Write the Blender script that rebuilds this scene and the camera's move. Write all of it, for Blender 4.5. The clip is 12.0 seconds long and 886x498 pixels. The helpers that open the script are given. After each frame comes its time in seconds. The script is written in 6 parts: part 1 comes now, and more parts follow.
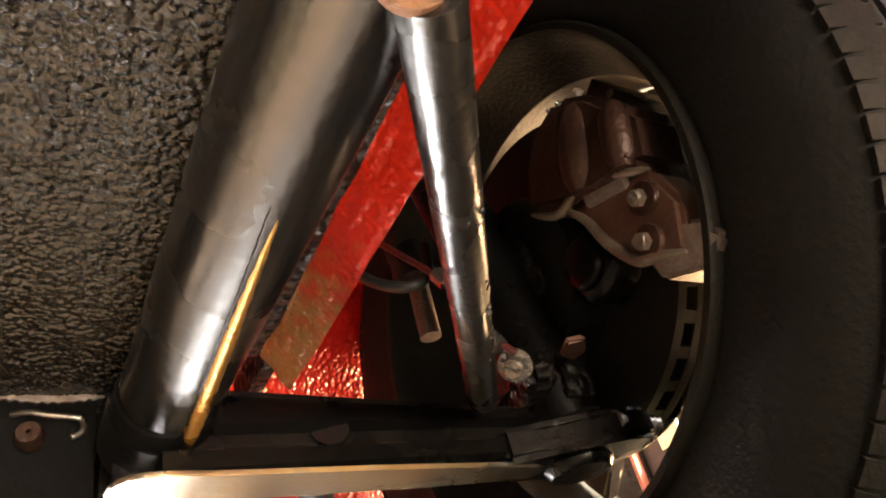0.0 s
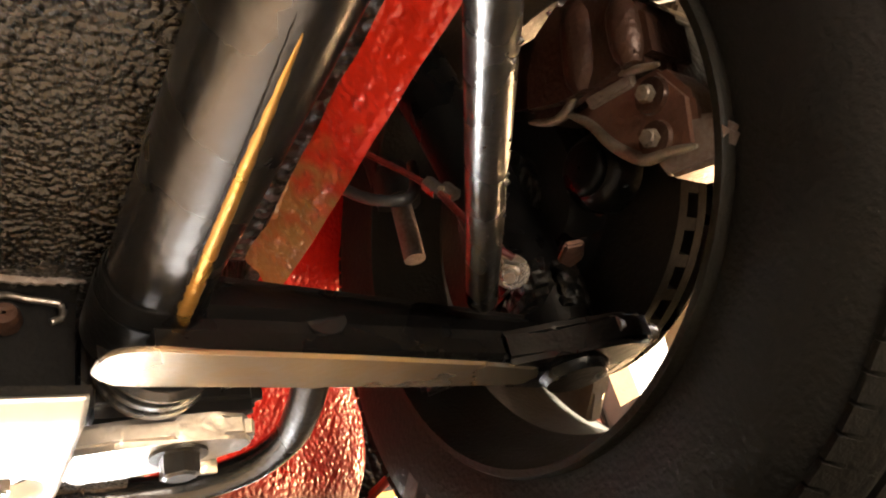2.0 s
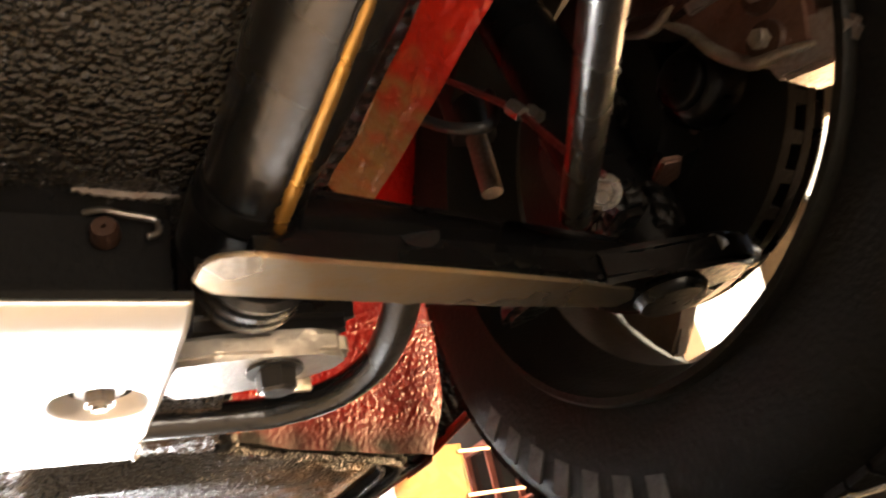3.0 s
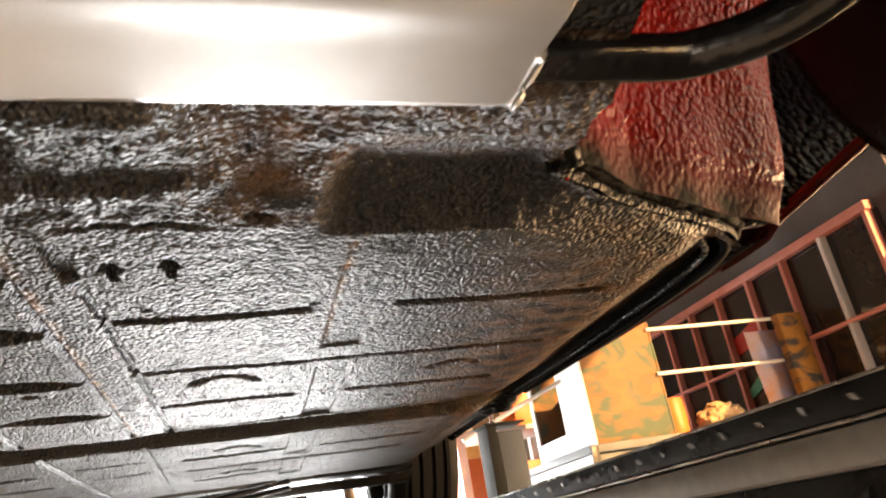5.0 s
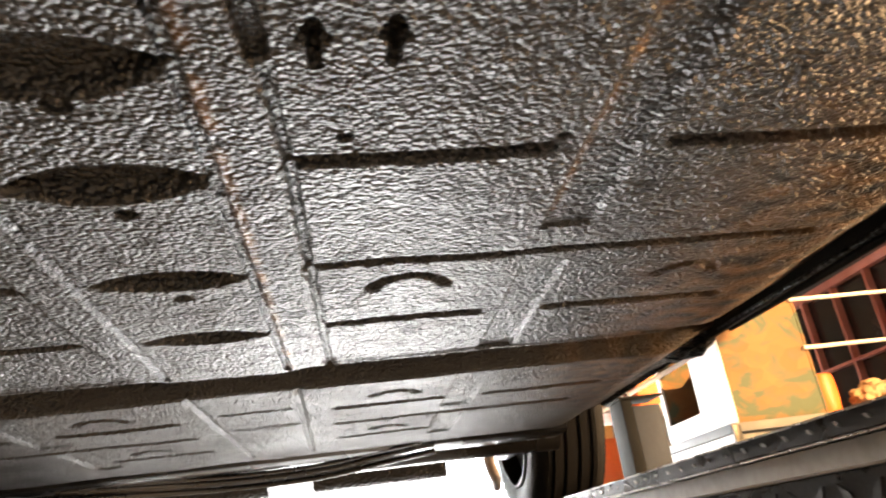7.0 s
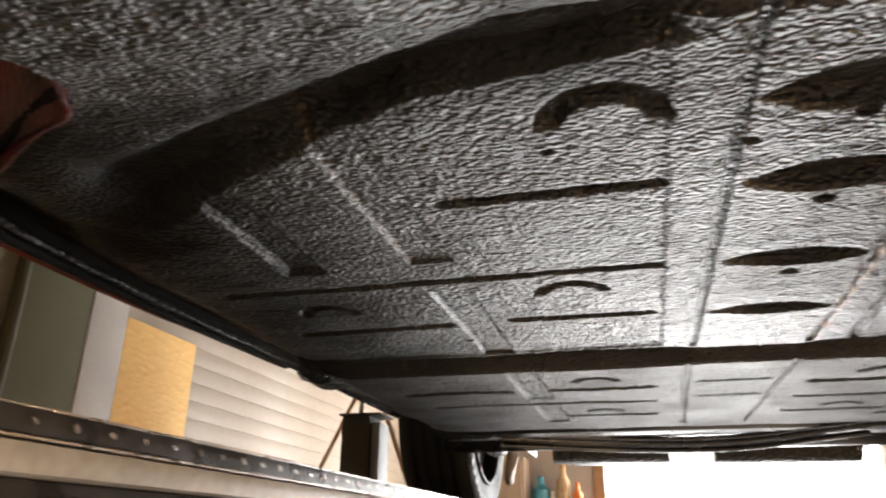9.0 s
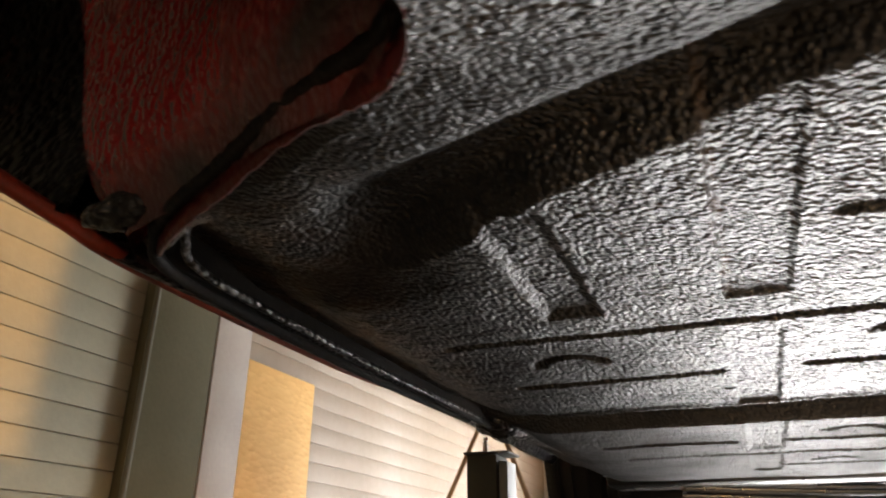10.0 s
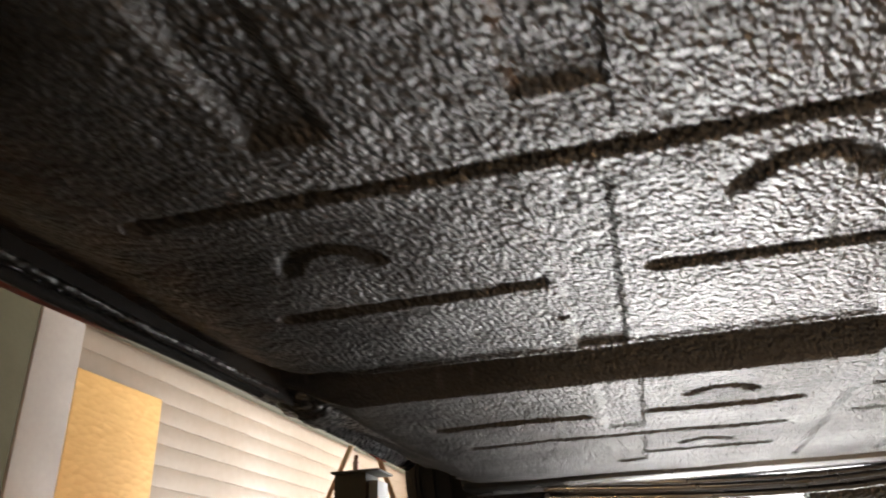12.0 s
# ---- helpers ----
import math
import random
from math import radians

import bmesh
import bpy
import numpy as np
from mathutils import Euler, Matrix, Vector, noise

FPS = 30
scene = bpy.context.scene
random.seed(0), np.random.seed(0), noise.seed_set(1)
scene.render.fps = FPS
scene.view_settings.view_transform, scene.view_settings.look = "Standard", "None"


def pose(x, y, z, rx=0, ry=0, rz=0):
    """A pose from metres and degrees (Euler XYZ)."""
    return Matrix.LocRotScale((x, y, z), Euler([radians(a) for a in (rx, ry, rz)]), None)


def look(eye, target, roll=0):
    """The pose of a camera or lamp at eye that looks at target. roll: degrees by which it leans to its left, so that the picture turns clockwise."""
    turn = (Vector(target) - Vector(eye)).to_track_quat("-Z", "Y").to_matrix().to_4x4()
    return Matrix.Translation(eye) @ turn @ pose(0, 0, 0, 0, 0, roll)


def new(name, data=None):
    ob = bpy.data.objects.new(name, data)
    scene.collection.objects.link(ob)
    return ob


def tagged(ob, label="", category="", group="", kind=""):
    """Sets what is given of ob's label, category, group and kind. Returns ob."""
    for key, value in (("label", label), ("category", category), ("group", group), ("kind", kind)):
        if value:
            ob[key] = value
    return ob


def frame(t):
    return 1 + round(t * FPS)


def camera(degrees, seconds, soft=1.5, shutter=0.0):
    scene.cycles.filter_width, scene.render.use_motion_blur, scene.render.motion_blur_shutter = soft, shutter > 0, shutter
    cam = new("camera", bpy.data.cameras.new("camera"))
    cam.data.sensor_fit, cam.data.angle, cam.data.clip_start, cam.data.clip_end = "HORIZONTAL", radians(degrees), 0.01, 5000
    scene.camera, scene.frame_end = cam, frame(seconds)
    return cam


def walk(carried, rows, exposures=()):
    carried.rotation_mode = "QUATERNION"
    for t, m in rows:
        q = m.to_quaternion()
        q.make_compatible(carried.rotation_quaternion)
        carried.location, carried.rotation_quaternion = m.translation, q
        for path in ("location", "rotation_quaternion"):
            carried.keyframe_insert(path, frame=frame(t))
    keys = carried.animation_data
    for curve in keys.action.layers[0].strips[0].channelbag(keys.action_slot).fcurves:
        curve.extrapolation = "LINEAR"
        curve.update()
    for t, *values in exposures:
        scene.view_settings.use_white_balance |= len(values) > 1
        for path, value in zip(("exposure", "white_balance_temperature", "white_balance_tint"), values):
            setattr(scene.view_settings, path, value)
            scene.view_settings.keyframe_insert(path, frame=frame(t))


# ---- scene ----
cam = camera(63.0, 12.0, soft=2.0, shutter=0.35)
PATH = [
    (0, (0.264, -0.993, 1.578), (1.248, 0.366, 2.667), -15.8),
    (0.5, (0.261, -0.99, 1.58), (1.304, 0.329, 2.661), -17.5),
    (1, (0.26, -0.989, 1.575), (1.336, 0.33, 2.624), -17.4),
    (1.5, (0.26, -0.971, 1.568), (1.34, 0.375, 2.578), -16.5),
    (2, (0.257, -0.949, 1.559), (1.338, 0.419, 2.54), -15.9),
    (2.5, (0.255, -0.937, 1.557), (1.294, 0.482, 2.509), -15.1),
    (3, (0.249, -0.918, 1.549), (1.2, 0.58, 2.472), -13.8),
    (3.5, (0.229, -0.861, 1.533), (1.008, 0.747, 2.432), -11.4),
    (3.7, (0.224, -0.836, 1.527), (0.959, 0.798, 2.414), -11.0),
    (5.3, (0.165, -0.642, 1.519), (0.718, 1.129, 2.266), -9.6),
    (5.5, (0.151, -0.619, 1.518), (0.713, 1.148, 2.267), -9.8),
    (6, (0.142, -0.555, 1.515), (0.684, 1.218, 2.265), -10.0),
    (6.5, (0.154, -0.493, 1.51), (0.604, 1.302, 2.269), -9.3),
    (6.7, (0.143, -0.479, 1.507), (0.534, 1.327, 2.272), -8.8),
    (8.3, (-0.014, -0.514, 1.517), (-0.2, 1.337, 2.252), -2.1),
    (8.5, (-0.035, -0.532, 1.512), (-0.309, 1.307, 2.248), -1.2),
    (9, (-0.119, -0.565, 1.497), (-0.616, 1.224, 2.24), 0.8),
    (9.5, (-0.213, -0.499, 1.525), (-0.862, 1.232, 2.286), 1.2),
    (10, (-0.292, -0.478, 1.556), (-0.996, 1.212, 2.363), 0.5),
    (10.5, (-0.333, -0.49, 1.563), (-0.986, 1.192, 2.427), -0.9),
    (11, (-0.334, -0.467, 1.552), (-0.915, 1.227, 2.443), -1.8),
    (11.5, (-0.308, -0.385, 1.532), (-0.820, 1.333, 2.421), -2.3),
    (12, (-0.267, -0.261, 1.535), (-0.695, 1.485, 2.411), -2.5),
]
EXPOSURES = [(0.0, 4.55), (1.0, 4.68), (2.0, 4.57), (2.5, 4.40), (3.0, 3.85), (3.5, 3.38), (3.7, 3.20), (5.3, 2.70), (6.7, 2.86), (8.3, 2.5), (10.0, 2.53), (11.0, 2.63), (12.0, 2.74)]
walk(cam, [(t, look(eye, target, roll)) for t, eye, target, roll in PATH], EXPOSURES)

# ---------------------------------------------------------------- world, sun, daylight
world = bpy.data.worlds.new("world")
scene.world = world
world.use_nodes = True
wn = world.node_tree
sky = wn.nodes.new("ShaderNodeTexSky")
sky.sky_type = "NISHITA"
sky.sun_disc = False
sky.sun_elevation = radians(20)
SUN_WAY = Vector((-0.40, 0.90, -0.36)).normalized()
sky.sun_rotation = math.atan2(-SUN_WAY.x, -SUN_WAY.y)
wn.links.new(sky.outputs[0], wn.nodes["Background"].inputs[0])
wn.nodes["Background"].inputs[1].default_value = 0.055

sun = new("sun", bpy.data.lights.new("sun", "SUN"))
sun.data.energy, sun.data.angle, sun.data.color = 2.3, radians(0.6), (1.0, 0.53, 0.18)
sun.matrix_world = look((0, 0, 5), Vector((0, 0, 5)) + SUN_WAY)


def area_lamp(name, eye, target, width, height, watts, col):
    lamp = new(name, bpy.data.lights.new(name, "AREA"))
    lamp.data.shape, lamp.data.size, lamp.data.size_y = "RECTANGLE", width, height
    lamp.data.energy, lamp.data.color = watts, col
    lamp.matrix_world = look(eye, target)
    return lamp


# daylight in the rear gateway; fill lamps added at unseen front and side openings
area_lamp("daylight_rear", (0.5, 5.04, 1.25), (0.5, 0, 1.25), 1.84, 2.5, 60, (1.0, 0.98, 0.95))
area_lamp("daylight_front", (0.60, -2.37, 1.2), (0.60, 0, 1.2), 0.8, 1.0, 3.4, (1.0, 0.85, 0.67))
area_lamp("daylight_side", (3.42, 0.70, 1.45), (0, 0.70, 1.45), 1.4, 1.3, 30, (1.0, 0.61, 0.30))


# ---------------------------------------------------------------- materials
def material(name, base, rough=0.5, metal=0.0, vary=0.25, vary_scale=6.0, grain=0.0, grain_scale=200.0,
             grain_kind="noise", second=None, stain=None, coat=0.0, rough_vary=0.1, dulled=False, dull_rough=0.12):
    """A surface with colour drift at two scales, gloss drift and fine relief."""
    mat = bpy.data.materials.new(name)
    mat.use_nodes = True
    nt = mat.node_tree
    bs = nt.nodes["Principled BSDF"]
    co = nt.nodes.new("ShaderNodeTexCoord")
    big = nt.nodes.new("ShaderNodeTexNoise")
    big.inputs["Scale"].default_value, big.inputs["Detail"].default_value = vary_scale, 5
    small = nt.nodes.new("ShaderNodeTexNoise")
    small.inputs["Scale"].default_value, small.inputs["Detail"].default_value = vary_scale * 14, 3
    nt.links.new(co.outputs["Object"], big.inputs["Vector"])
    nt.links.new(co.outputs["Object"], small.inputs["Vector"])
    add = nt.nodes.new("ShaderNodeMath")
    add.operation = "MULTIPLY_ADD"
    add.inputs[1].default_value = 0.45
    nt.links.new(small.outputs["Fac"], add.inputs[0])
    nt.links.new(big.outputs["Fac"], add.inputs[2])
    ramp = nt.nodes.new("ShaderNodeValToRGB")
    ramp.color_ramp.elements[0].position, ramp.color_ramp.elements[1].position = 0.5, 0.95
    other = second or tuple(c * (1 - vary) for c in base)
    ramp.color_ramp.elements[0].color = (*base, 1)
    ramp.color_ramp.elements[1].color = (*other, 1)
    nt.links.new(add.outputs[0], ramp.inputs[0])
    col = ramp.outputs[0]
    if stain:
        at = nt.nodes.new("ShaderNodeAttribute")
        at.attribute_name = "stain"
        mix = nt.nodes.new("ShaderNodeMix")
        mix.data_type = "RGBA"
        nt.links.new(at.outputs["Fac"], mix.inputs[0])
        nt.links.new(col, mix.inputs[6])
        mix.inputs[7].default_value = (*stain, 1)
        col = mix.outputs[2]
    nt.links.new(col, bs.inputs["Base Color"])
    rr = nt.nodes.new("ShaderNodeMapRange")
    rr.inputs["To Min"].default_value, rr.inputs["To Max"].default_value = max(0.03, rough - rough_vary), min(1, rough + rough_vary)
    rr.inputs["From Min"].default_value, rr.inputs["From Max"].default_value = 0.3, 0.7
    nt.links.new(big.outputs["Fac"], rr.inputs["Value"])
    nt.links.new(rr.outputs[0], bs.inputs["Roughness"])
    if dulled:
        # cuts gloss: dirt on the red walls, painted shade on the floor
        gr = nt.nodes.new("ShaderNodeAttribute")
        gr.attribute_name = "dirt_shade"
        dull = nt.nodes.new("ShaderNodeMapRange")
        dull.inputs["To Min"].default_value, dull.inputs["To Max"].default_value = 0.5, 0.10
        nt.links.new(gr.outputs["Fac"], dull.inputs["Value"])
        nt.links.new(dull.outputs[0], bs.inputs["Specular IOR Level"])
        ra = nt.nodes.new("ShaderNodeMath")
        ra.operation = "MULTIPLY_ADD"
        ra.inputs[1].default_value = dull_rough
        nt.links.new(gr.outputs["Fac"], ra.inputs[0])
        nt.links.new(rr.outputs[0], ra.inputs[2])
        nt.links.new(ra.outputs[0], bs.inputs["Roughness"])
    bs.inputs["Metallic"].default_value = metal
    bs.inputs["Coat Weight"].default_value = coat
    if grain:
        bump = nt.nodes.new("ShaderNodeBump")
        bump.inputs["Strength"].default_value, bump.inputs["Distance"].default_value = 1.0, grain
        if grain_kind == "noise":
            g = nt.nodes.new("ShaderNodeTexNoise")
            g.inputs["Scale"].default_value, g.inputs["Detail"].default_value = grain_scale, 3
            out = g.outputs["Fac"]
        else:
            # pebbled skin of sprayed underseal: warped round cells with creases between them, over a broader swell
            warp = nt.nodes.new("ShaderNodeTexNoise")
            warp.inputs["Scale"].default_value, warp.inputs["Detail"].default_value = grain_scale * 0.5, 2
            vm = nt.nodes.new("ShaderNodeVectorMath")
            vm.operation = "MULTIPLY_ADD"
            vm.inputs[1].default_value = (0.7 / grain_scale,) * 3
            nt.links.new(co.outputs["Object"], warp.inputs["Vector"])
            nt.links.new(warp.outputs["Color"], vm.inputs[0])
            nt.links.new(co.outputs["Object"], vm.inputs[2])
            v = nt.nodes.new("ShaderNodeTexVoronoi")
            v.feature = "SMOOTH_F1"
            v.inputs["Scale"].default_value, v.inputs["Smoothness"].default_value = grain_scale, 0.45
            nt.links.new(vm.outputs[0], v.inputs["Vector"])
            g = nt.nodes.new("ShaderNodeTexNoise")
            g.inputs["Scale"].default_value, g.inputs["Detail"].default_value = grain_scale * 0.42, 4
            nt.links.new(co.outputs["Object"], g.inputs["Vector"])
            m2 = nt.nodes.new("ShaderNodeMath")
            m2.operation = "MULTIPLY_ADD"
            m2.inputs[1].default_value = 0.9
            flip = nt.nodes.new("ShaderNodeMath")
            flip.operation = "SUBTRACT"
            flip.inputs[0].default_value = 1.0
            nt.links.new(v.outputs["Distance"], flip.inputs[1])
            nt.links.new(g.outputs["Fac"], m2.inputs[0])
            nt.links.new(flip.outputs[0], m2.inputs[2])
            tooth = nt.nodes.new("ShaderNodeTexNoise")
            tooth.inputs["Scale"].default_value, tooth.inputs["Detail"].default_value = grain_scale * 2.6, 2
            nt.links.new(co.outputs["Object"], tooth.inputs["Vector"])
            m3 = nt.nodes.new("ShaderNodeMath")
            m3.operation = "MULTIPLY_ADD"
            m3.inputs[1].default_value = 0.10
            nt.links.new(tooth.outputs["Fac"], m3.inputs[0])
            nt.links.new(m2.outputs[0], m3.inputs[2])
            out = m3.outputs[0]
        if grain_kind == "noise":
            nt.links.new(co.outputs["Object"], g.inputs["Vector"])
        if dulled:
            # relief is flatter where the gloss is cut
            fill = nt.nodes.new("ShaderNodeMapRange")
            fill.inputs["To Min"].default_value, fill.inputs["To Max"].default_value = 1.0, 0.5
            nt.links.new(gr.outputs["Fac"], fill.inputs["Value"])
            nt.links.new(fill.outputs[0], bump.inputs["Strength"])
        nt.links.new(out, bump.inputs["Height"])
        nt.links.new(bump.outputs[0], bs.inputs["Normal"])
    return mat


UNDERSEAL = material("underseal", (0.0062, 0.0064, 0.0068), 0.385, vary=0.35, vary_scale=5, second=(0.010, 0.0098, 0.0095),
                     grain=0.0032, grain_scale=320, grain_kind="peel", stain=(0.21, 0.105, 0.036), rough_vary=0.06, dulled=True)
UNDERSEAL_COARSE = material("underseal_coarse", (0.0062, 0.0062, 0.0062), 0.42, second=(0.013, 0.0115, 0.0095), vary_scale=7,
                            grain=0.006, grain_scale=130, grain_kind="peel", rough_vary=0.12)
UNDERSEAL_REAR = material("scuffed_underseal", (0.010, 0.010, 0.0102), 0.58, second=(0.024, 0.023, 0.022), vary_scale=9, grain=0.0036, grain_scale=300, grain_kind="peel", stain=(0.21, 0.105, 0.036), rough_vary=0.08, dulled=True)
UNDERSEAL_DUSTY = material("dusty_underseal", (0.022, 0.020, 0.0168), 0.29, second=(0.013, 0.012, 0.0105), vary_scale=6, grain=0.0026, grain_scale=300, grain_kind="peel", rough_vary=0.1)
MATTE_BLACK = material("matte_black_paint", (0.0045, 0.0045, 0.0047), 0.86, second=(0.008, 0.0076, 0.0072), vary_scale=14, grain=0.001, grain_scale=200)
RED = material("red_paint", (0.60, 0.014, 0.008), 0.27, second=(0.45, 0.012, 0.009), grain=0.0017, grain_scale=190, rough_vary=0.05,
               grain_kind="peel", stain=(0.060, 0.054, 0.044), dulled=True, dull_rough=0.40)
# darker copy of the red paint: shade of the left wheel housing
RED_SHADE = material("red_paint_shade", (0.22, 0.008, 0.010), 0.27, second=(0.12, 0.014, 0.012), vary_scale=9, grain=0.0020, grain_scale=190,
                      grain_kind="peel", stain=(0.035, 0.03, 0.028), dulled=True)
RED_DULL = material("dull_red_edge_paint", (0.26, 0.030, 0.014), 0.45, second=(0.10, 0.025, 0.014), vary_scale=25, grain=0.0008, grain_scale=180)
MAROON = material("mottled_dark_red", (0.13, 0.010, 0.008), 0.36, second=(0.04, 0.012, 0.010), vary_scale=30, grain=0.0012, grain_scale=200)
RED_SMOOTH = material("red_body_paint", (0.45, 0.014, 0.008), 0.18, second=(0.38, 0.012, 0.008), grain=0.0006, grain_scale=150, coat=0.8)
RED_FLANGE = material("red_flange_paint", (0.50, 0.022, 0.008), 0.30, second=(0.42, 0.016, 0.008), grain=0.0011, grain_scale=240, grain_kind="peel", stain=(0.30, 0.17, 0.06))
CALIPER = material("stained_caliper", (0.048, 0.022, 0.015), 0.40, metal=0.4, second=(0.075, 0.040, 0.027), vary_scale=26, grain=0.0012, grain_scale=260)
WEB = material("pinkish_casting", (0.20, 0.105, 0.075), 0.45, metal=0.4, second=(0.13, 0.07, 0.05), vary_scale=26, grain=0.001, grain_scale=260)
CAP_ALU = material("pale_cast_cap", (0.52, 0.50, 0.48), 0.36, metal=0.85, second=(0.38, 0.35, 0.32), vary_scale=22, grain=0.0004, grain_scale=240)
BLACK_PAINT = material("black_gloss_paint", (0.009, 0.009, 0.0095), 0.26, second=(0.017, 0.016, 0.015), grain=0.0005, grain_scale=180)
SATIN = material("worn_black_steel", (0.105, 0.104, 0.103), 0.255, metal=0.95, second=(0.085, 0.08, 0.075), vary_scale=18,
                 grain=0.0003, grain_scale=160, rough_vary=0.05)
ARM_BLACK = material("dirty_black_arm_paint", (0.0032, 0.0032, 0.0034), 0.30, second=(0.005, 0.0048, 0.0046), vary_scale=22, grain=0.0004, grain_scale=220)
STRUT = material("worn_strut_paint", (0.095, 0.093, 0.09), 0.26, metal=0.85, second=(0.045, 0.042, 0.04), vary_scale=26, grain=0.0004, grain_scale=150)
GAP_BLACK = material("gap_shade_black", (0.0045, 0.0044, 0.0043), 0.7, second=(0.009, 0.008, 0.007), vary_scale=30, grain=0.0016, grain_scale=220)
BARE = material("bare_steel", (0.42, 0.40, 0.38), 0.30, metal=0.9, second=(0.24, 0.20, 0.16), vary_scale=30, grain=0.0007, grain_scale=260)
# gold tint in these two steels paints a warm reflection
GOLD_SHEEN = material("gold_sheen_steel", (0.60, 0.31, 0.06), 0.30, metal=0.8, second=(0.42, 0.24, 0.07), vary_scale=24, grain=0.0006, grain_scale=240)
WORN_PLATE = material("worn_plate_gold_sheen", (0.36, 0.32, 0.27), 0.30, metal=0.85, second=(0.40, 0.27, 0.12), vary_scale=7, grain=0.00025, grain_scale=200)
ALU = material("brushed_aluminium", (0.62, 0.61, 0.60), 0.34, metal=0.75, second=(0.56, 0.55, 0.53), vary_scale=5, grain=0.00008, grain_scale=300, rough_vary=0.05)
DISC = material("dark_disc_iron", (0.018, 0.016, 0.015), 0.45, metal=0.5, second=(0.030, 0.025, 0.021), vary_scale=20, grain=0.0006, grain_scale=260)
CAST = material("cast_aluminium", (0.40, 0.36, 0.33), 0.5, metal=0.6, second=(0.22, 0.16, 0.13), vary_scale=20, grain=0.0015, grain_scale=300)
RIB = material("pale_worn_casting", (0.30, 0.26, 0.20), 0.42, metal=0.5, second=(0.17, 0.135, 0.105), vary_scale=40, grain=0.0012, grain_scale=300)
RUST = material("rusty_iron", (0.13, 0.075, 0.05), 0.62, metal=0.3, second=(0.22, 0.11, 0.06), vary_scale=30, grain=0.0016, grain_scale=300)
RUBBER = material("tyre_rubber", (0.0128, 0.0122, 0.0118), 0.66, second=(0.018, 0.017, 0.016), vary_scale=10, grain=0.0012, grain_scale=240)
MARK = material("worn_tyre_lettering", (0.13, 0.125, 0.12), 0.6, second=(0.05, 0.047, 0.044), vary_scale=40, grain=0.001, grain_scale=300)
RUBBER_SOFT = material("soft_black_rubber", (0.016, 0.016, 0.016), 0.42, second=(0.03, 0.03, 0.03), vary_scale=20, grain=0.0006, grain_scale=300)
RIM_SHADE = material("brown_rim_shade", (0.010, 0.0078, 0.0064), 0.5, metal=0.0, second=(0.020, 0.019, 0.015), vary_scale=14, grain=0.0009, grain_scale=260)
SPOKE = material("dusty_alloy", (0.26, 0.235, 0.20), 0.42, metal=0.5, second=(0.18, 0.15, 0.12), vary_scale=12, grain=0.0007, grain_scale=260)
BARREL_LIT = material("dusty_barrel_lit", (0.075, 0.066, 0.054), 0.42, metal=0.2, second=(0.044, 0.037, 0.030), vary_scale=12, grain=0.0007, grain_scale=260)
LIFT_GREY = material("grey_lift_paint", (0.33, 0.325, 0.318), 0.34, second=(0.18, 0.17, 0.16), vary_scale=9, grain=0.00012, grain_scale=160)
DECK = material("dark_deck_steel", (0.035, 0.034, 0.032), 0.55, second=(0.022, 0.021, 0.020), vary_scale=14, grain=0.001, grain_scale=220)
LIFT_BLACK = material("black_tread_paint", (0.010, 0.0097, 0.0094), 0.30, second=(0.020, 0.0185, 0.017), vary_scale=25, grain=0.0003, grain_scale=220)
CONCRETE = material("sealed_concrete", (0.38, 0.378, 0.372), 0.28, second=(0.30, 0.297, 0.29), vary_scale=1.6, grain=0.0002, grain_scale=60, rough_vary=0.05)
PLASTER = material("painted_wall", (0.42, 0.40, 0.37), 0.85, second=(0.34, 0.32, 0.30), vary_scale=2, grain=0.002, grain_scale=50)
SIDING = material("cream_wall_plank", (0.36, 0.285, 0.215), 0.6, second=(0.30, 0.235, 0.17), vary_scale=2.2, grain=0.001, grain_scale=60)
# shaded copy of the cream planking: the olive tone paints its shade
SIDING_SHADE = material("cream_wall_plank_shade", (0.25, 0.235, 0.165), 0.65, second=(0.205, 0.19, 0.135), vary_scale=2.2, grain=0.001, grain_scale=60)
STRIP_GREY = material("olive_grey_paint", (0.15, 0.15, 0.12), 0.7, second=(0.125, 0.125, 0.10), vary_scale=4, grain=0.0008, grain_scale=80)
PILLAR = material("pale_pillar_paint", (0.40, 0.355, 0.31), 0.6, second=(0.34, 0.30, 0.265), vary_scale=4, grain=0.0008, grain_scale=80)
STANCHION = material("olive_grey_stanchion_paint", (0.098, 0.090, 0.052), 0.75, second=(0.082, 0.075, 0.044), vary_scale=4, grain=0.0008, grain_scale=90)
POST_GREY = material("dark_grey_post_paint", (0.030, 0.030, 0.024), 0.8, second=(0.024, 0.024, 0.020), vary_scale=4, grain=0.0008, grain_scale=90)
WHITE = material("white_paint", (0.74, 0.72, 0.69), 0.55, second=(0.66, 0.63, 0.6), vary_scale=3, grain=0.0008, grain_scale=80)
TIMBER = material("raw_timber", (0.36, 0.24, 0.13), 0.65, second=(0.27, 0.17, 0.09), vary_scale=9, grain=0.001, grain_scale=90)
RED_FRAME = material("red_oxide_steel", (0.62, 0.25, 0.19), 0.45, second=(0.50, 0.17, 0.12), vary_scale=8, grain=0.0008, grain_scale=120)
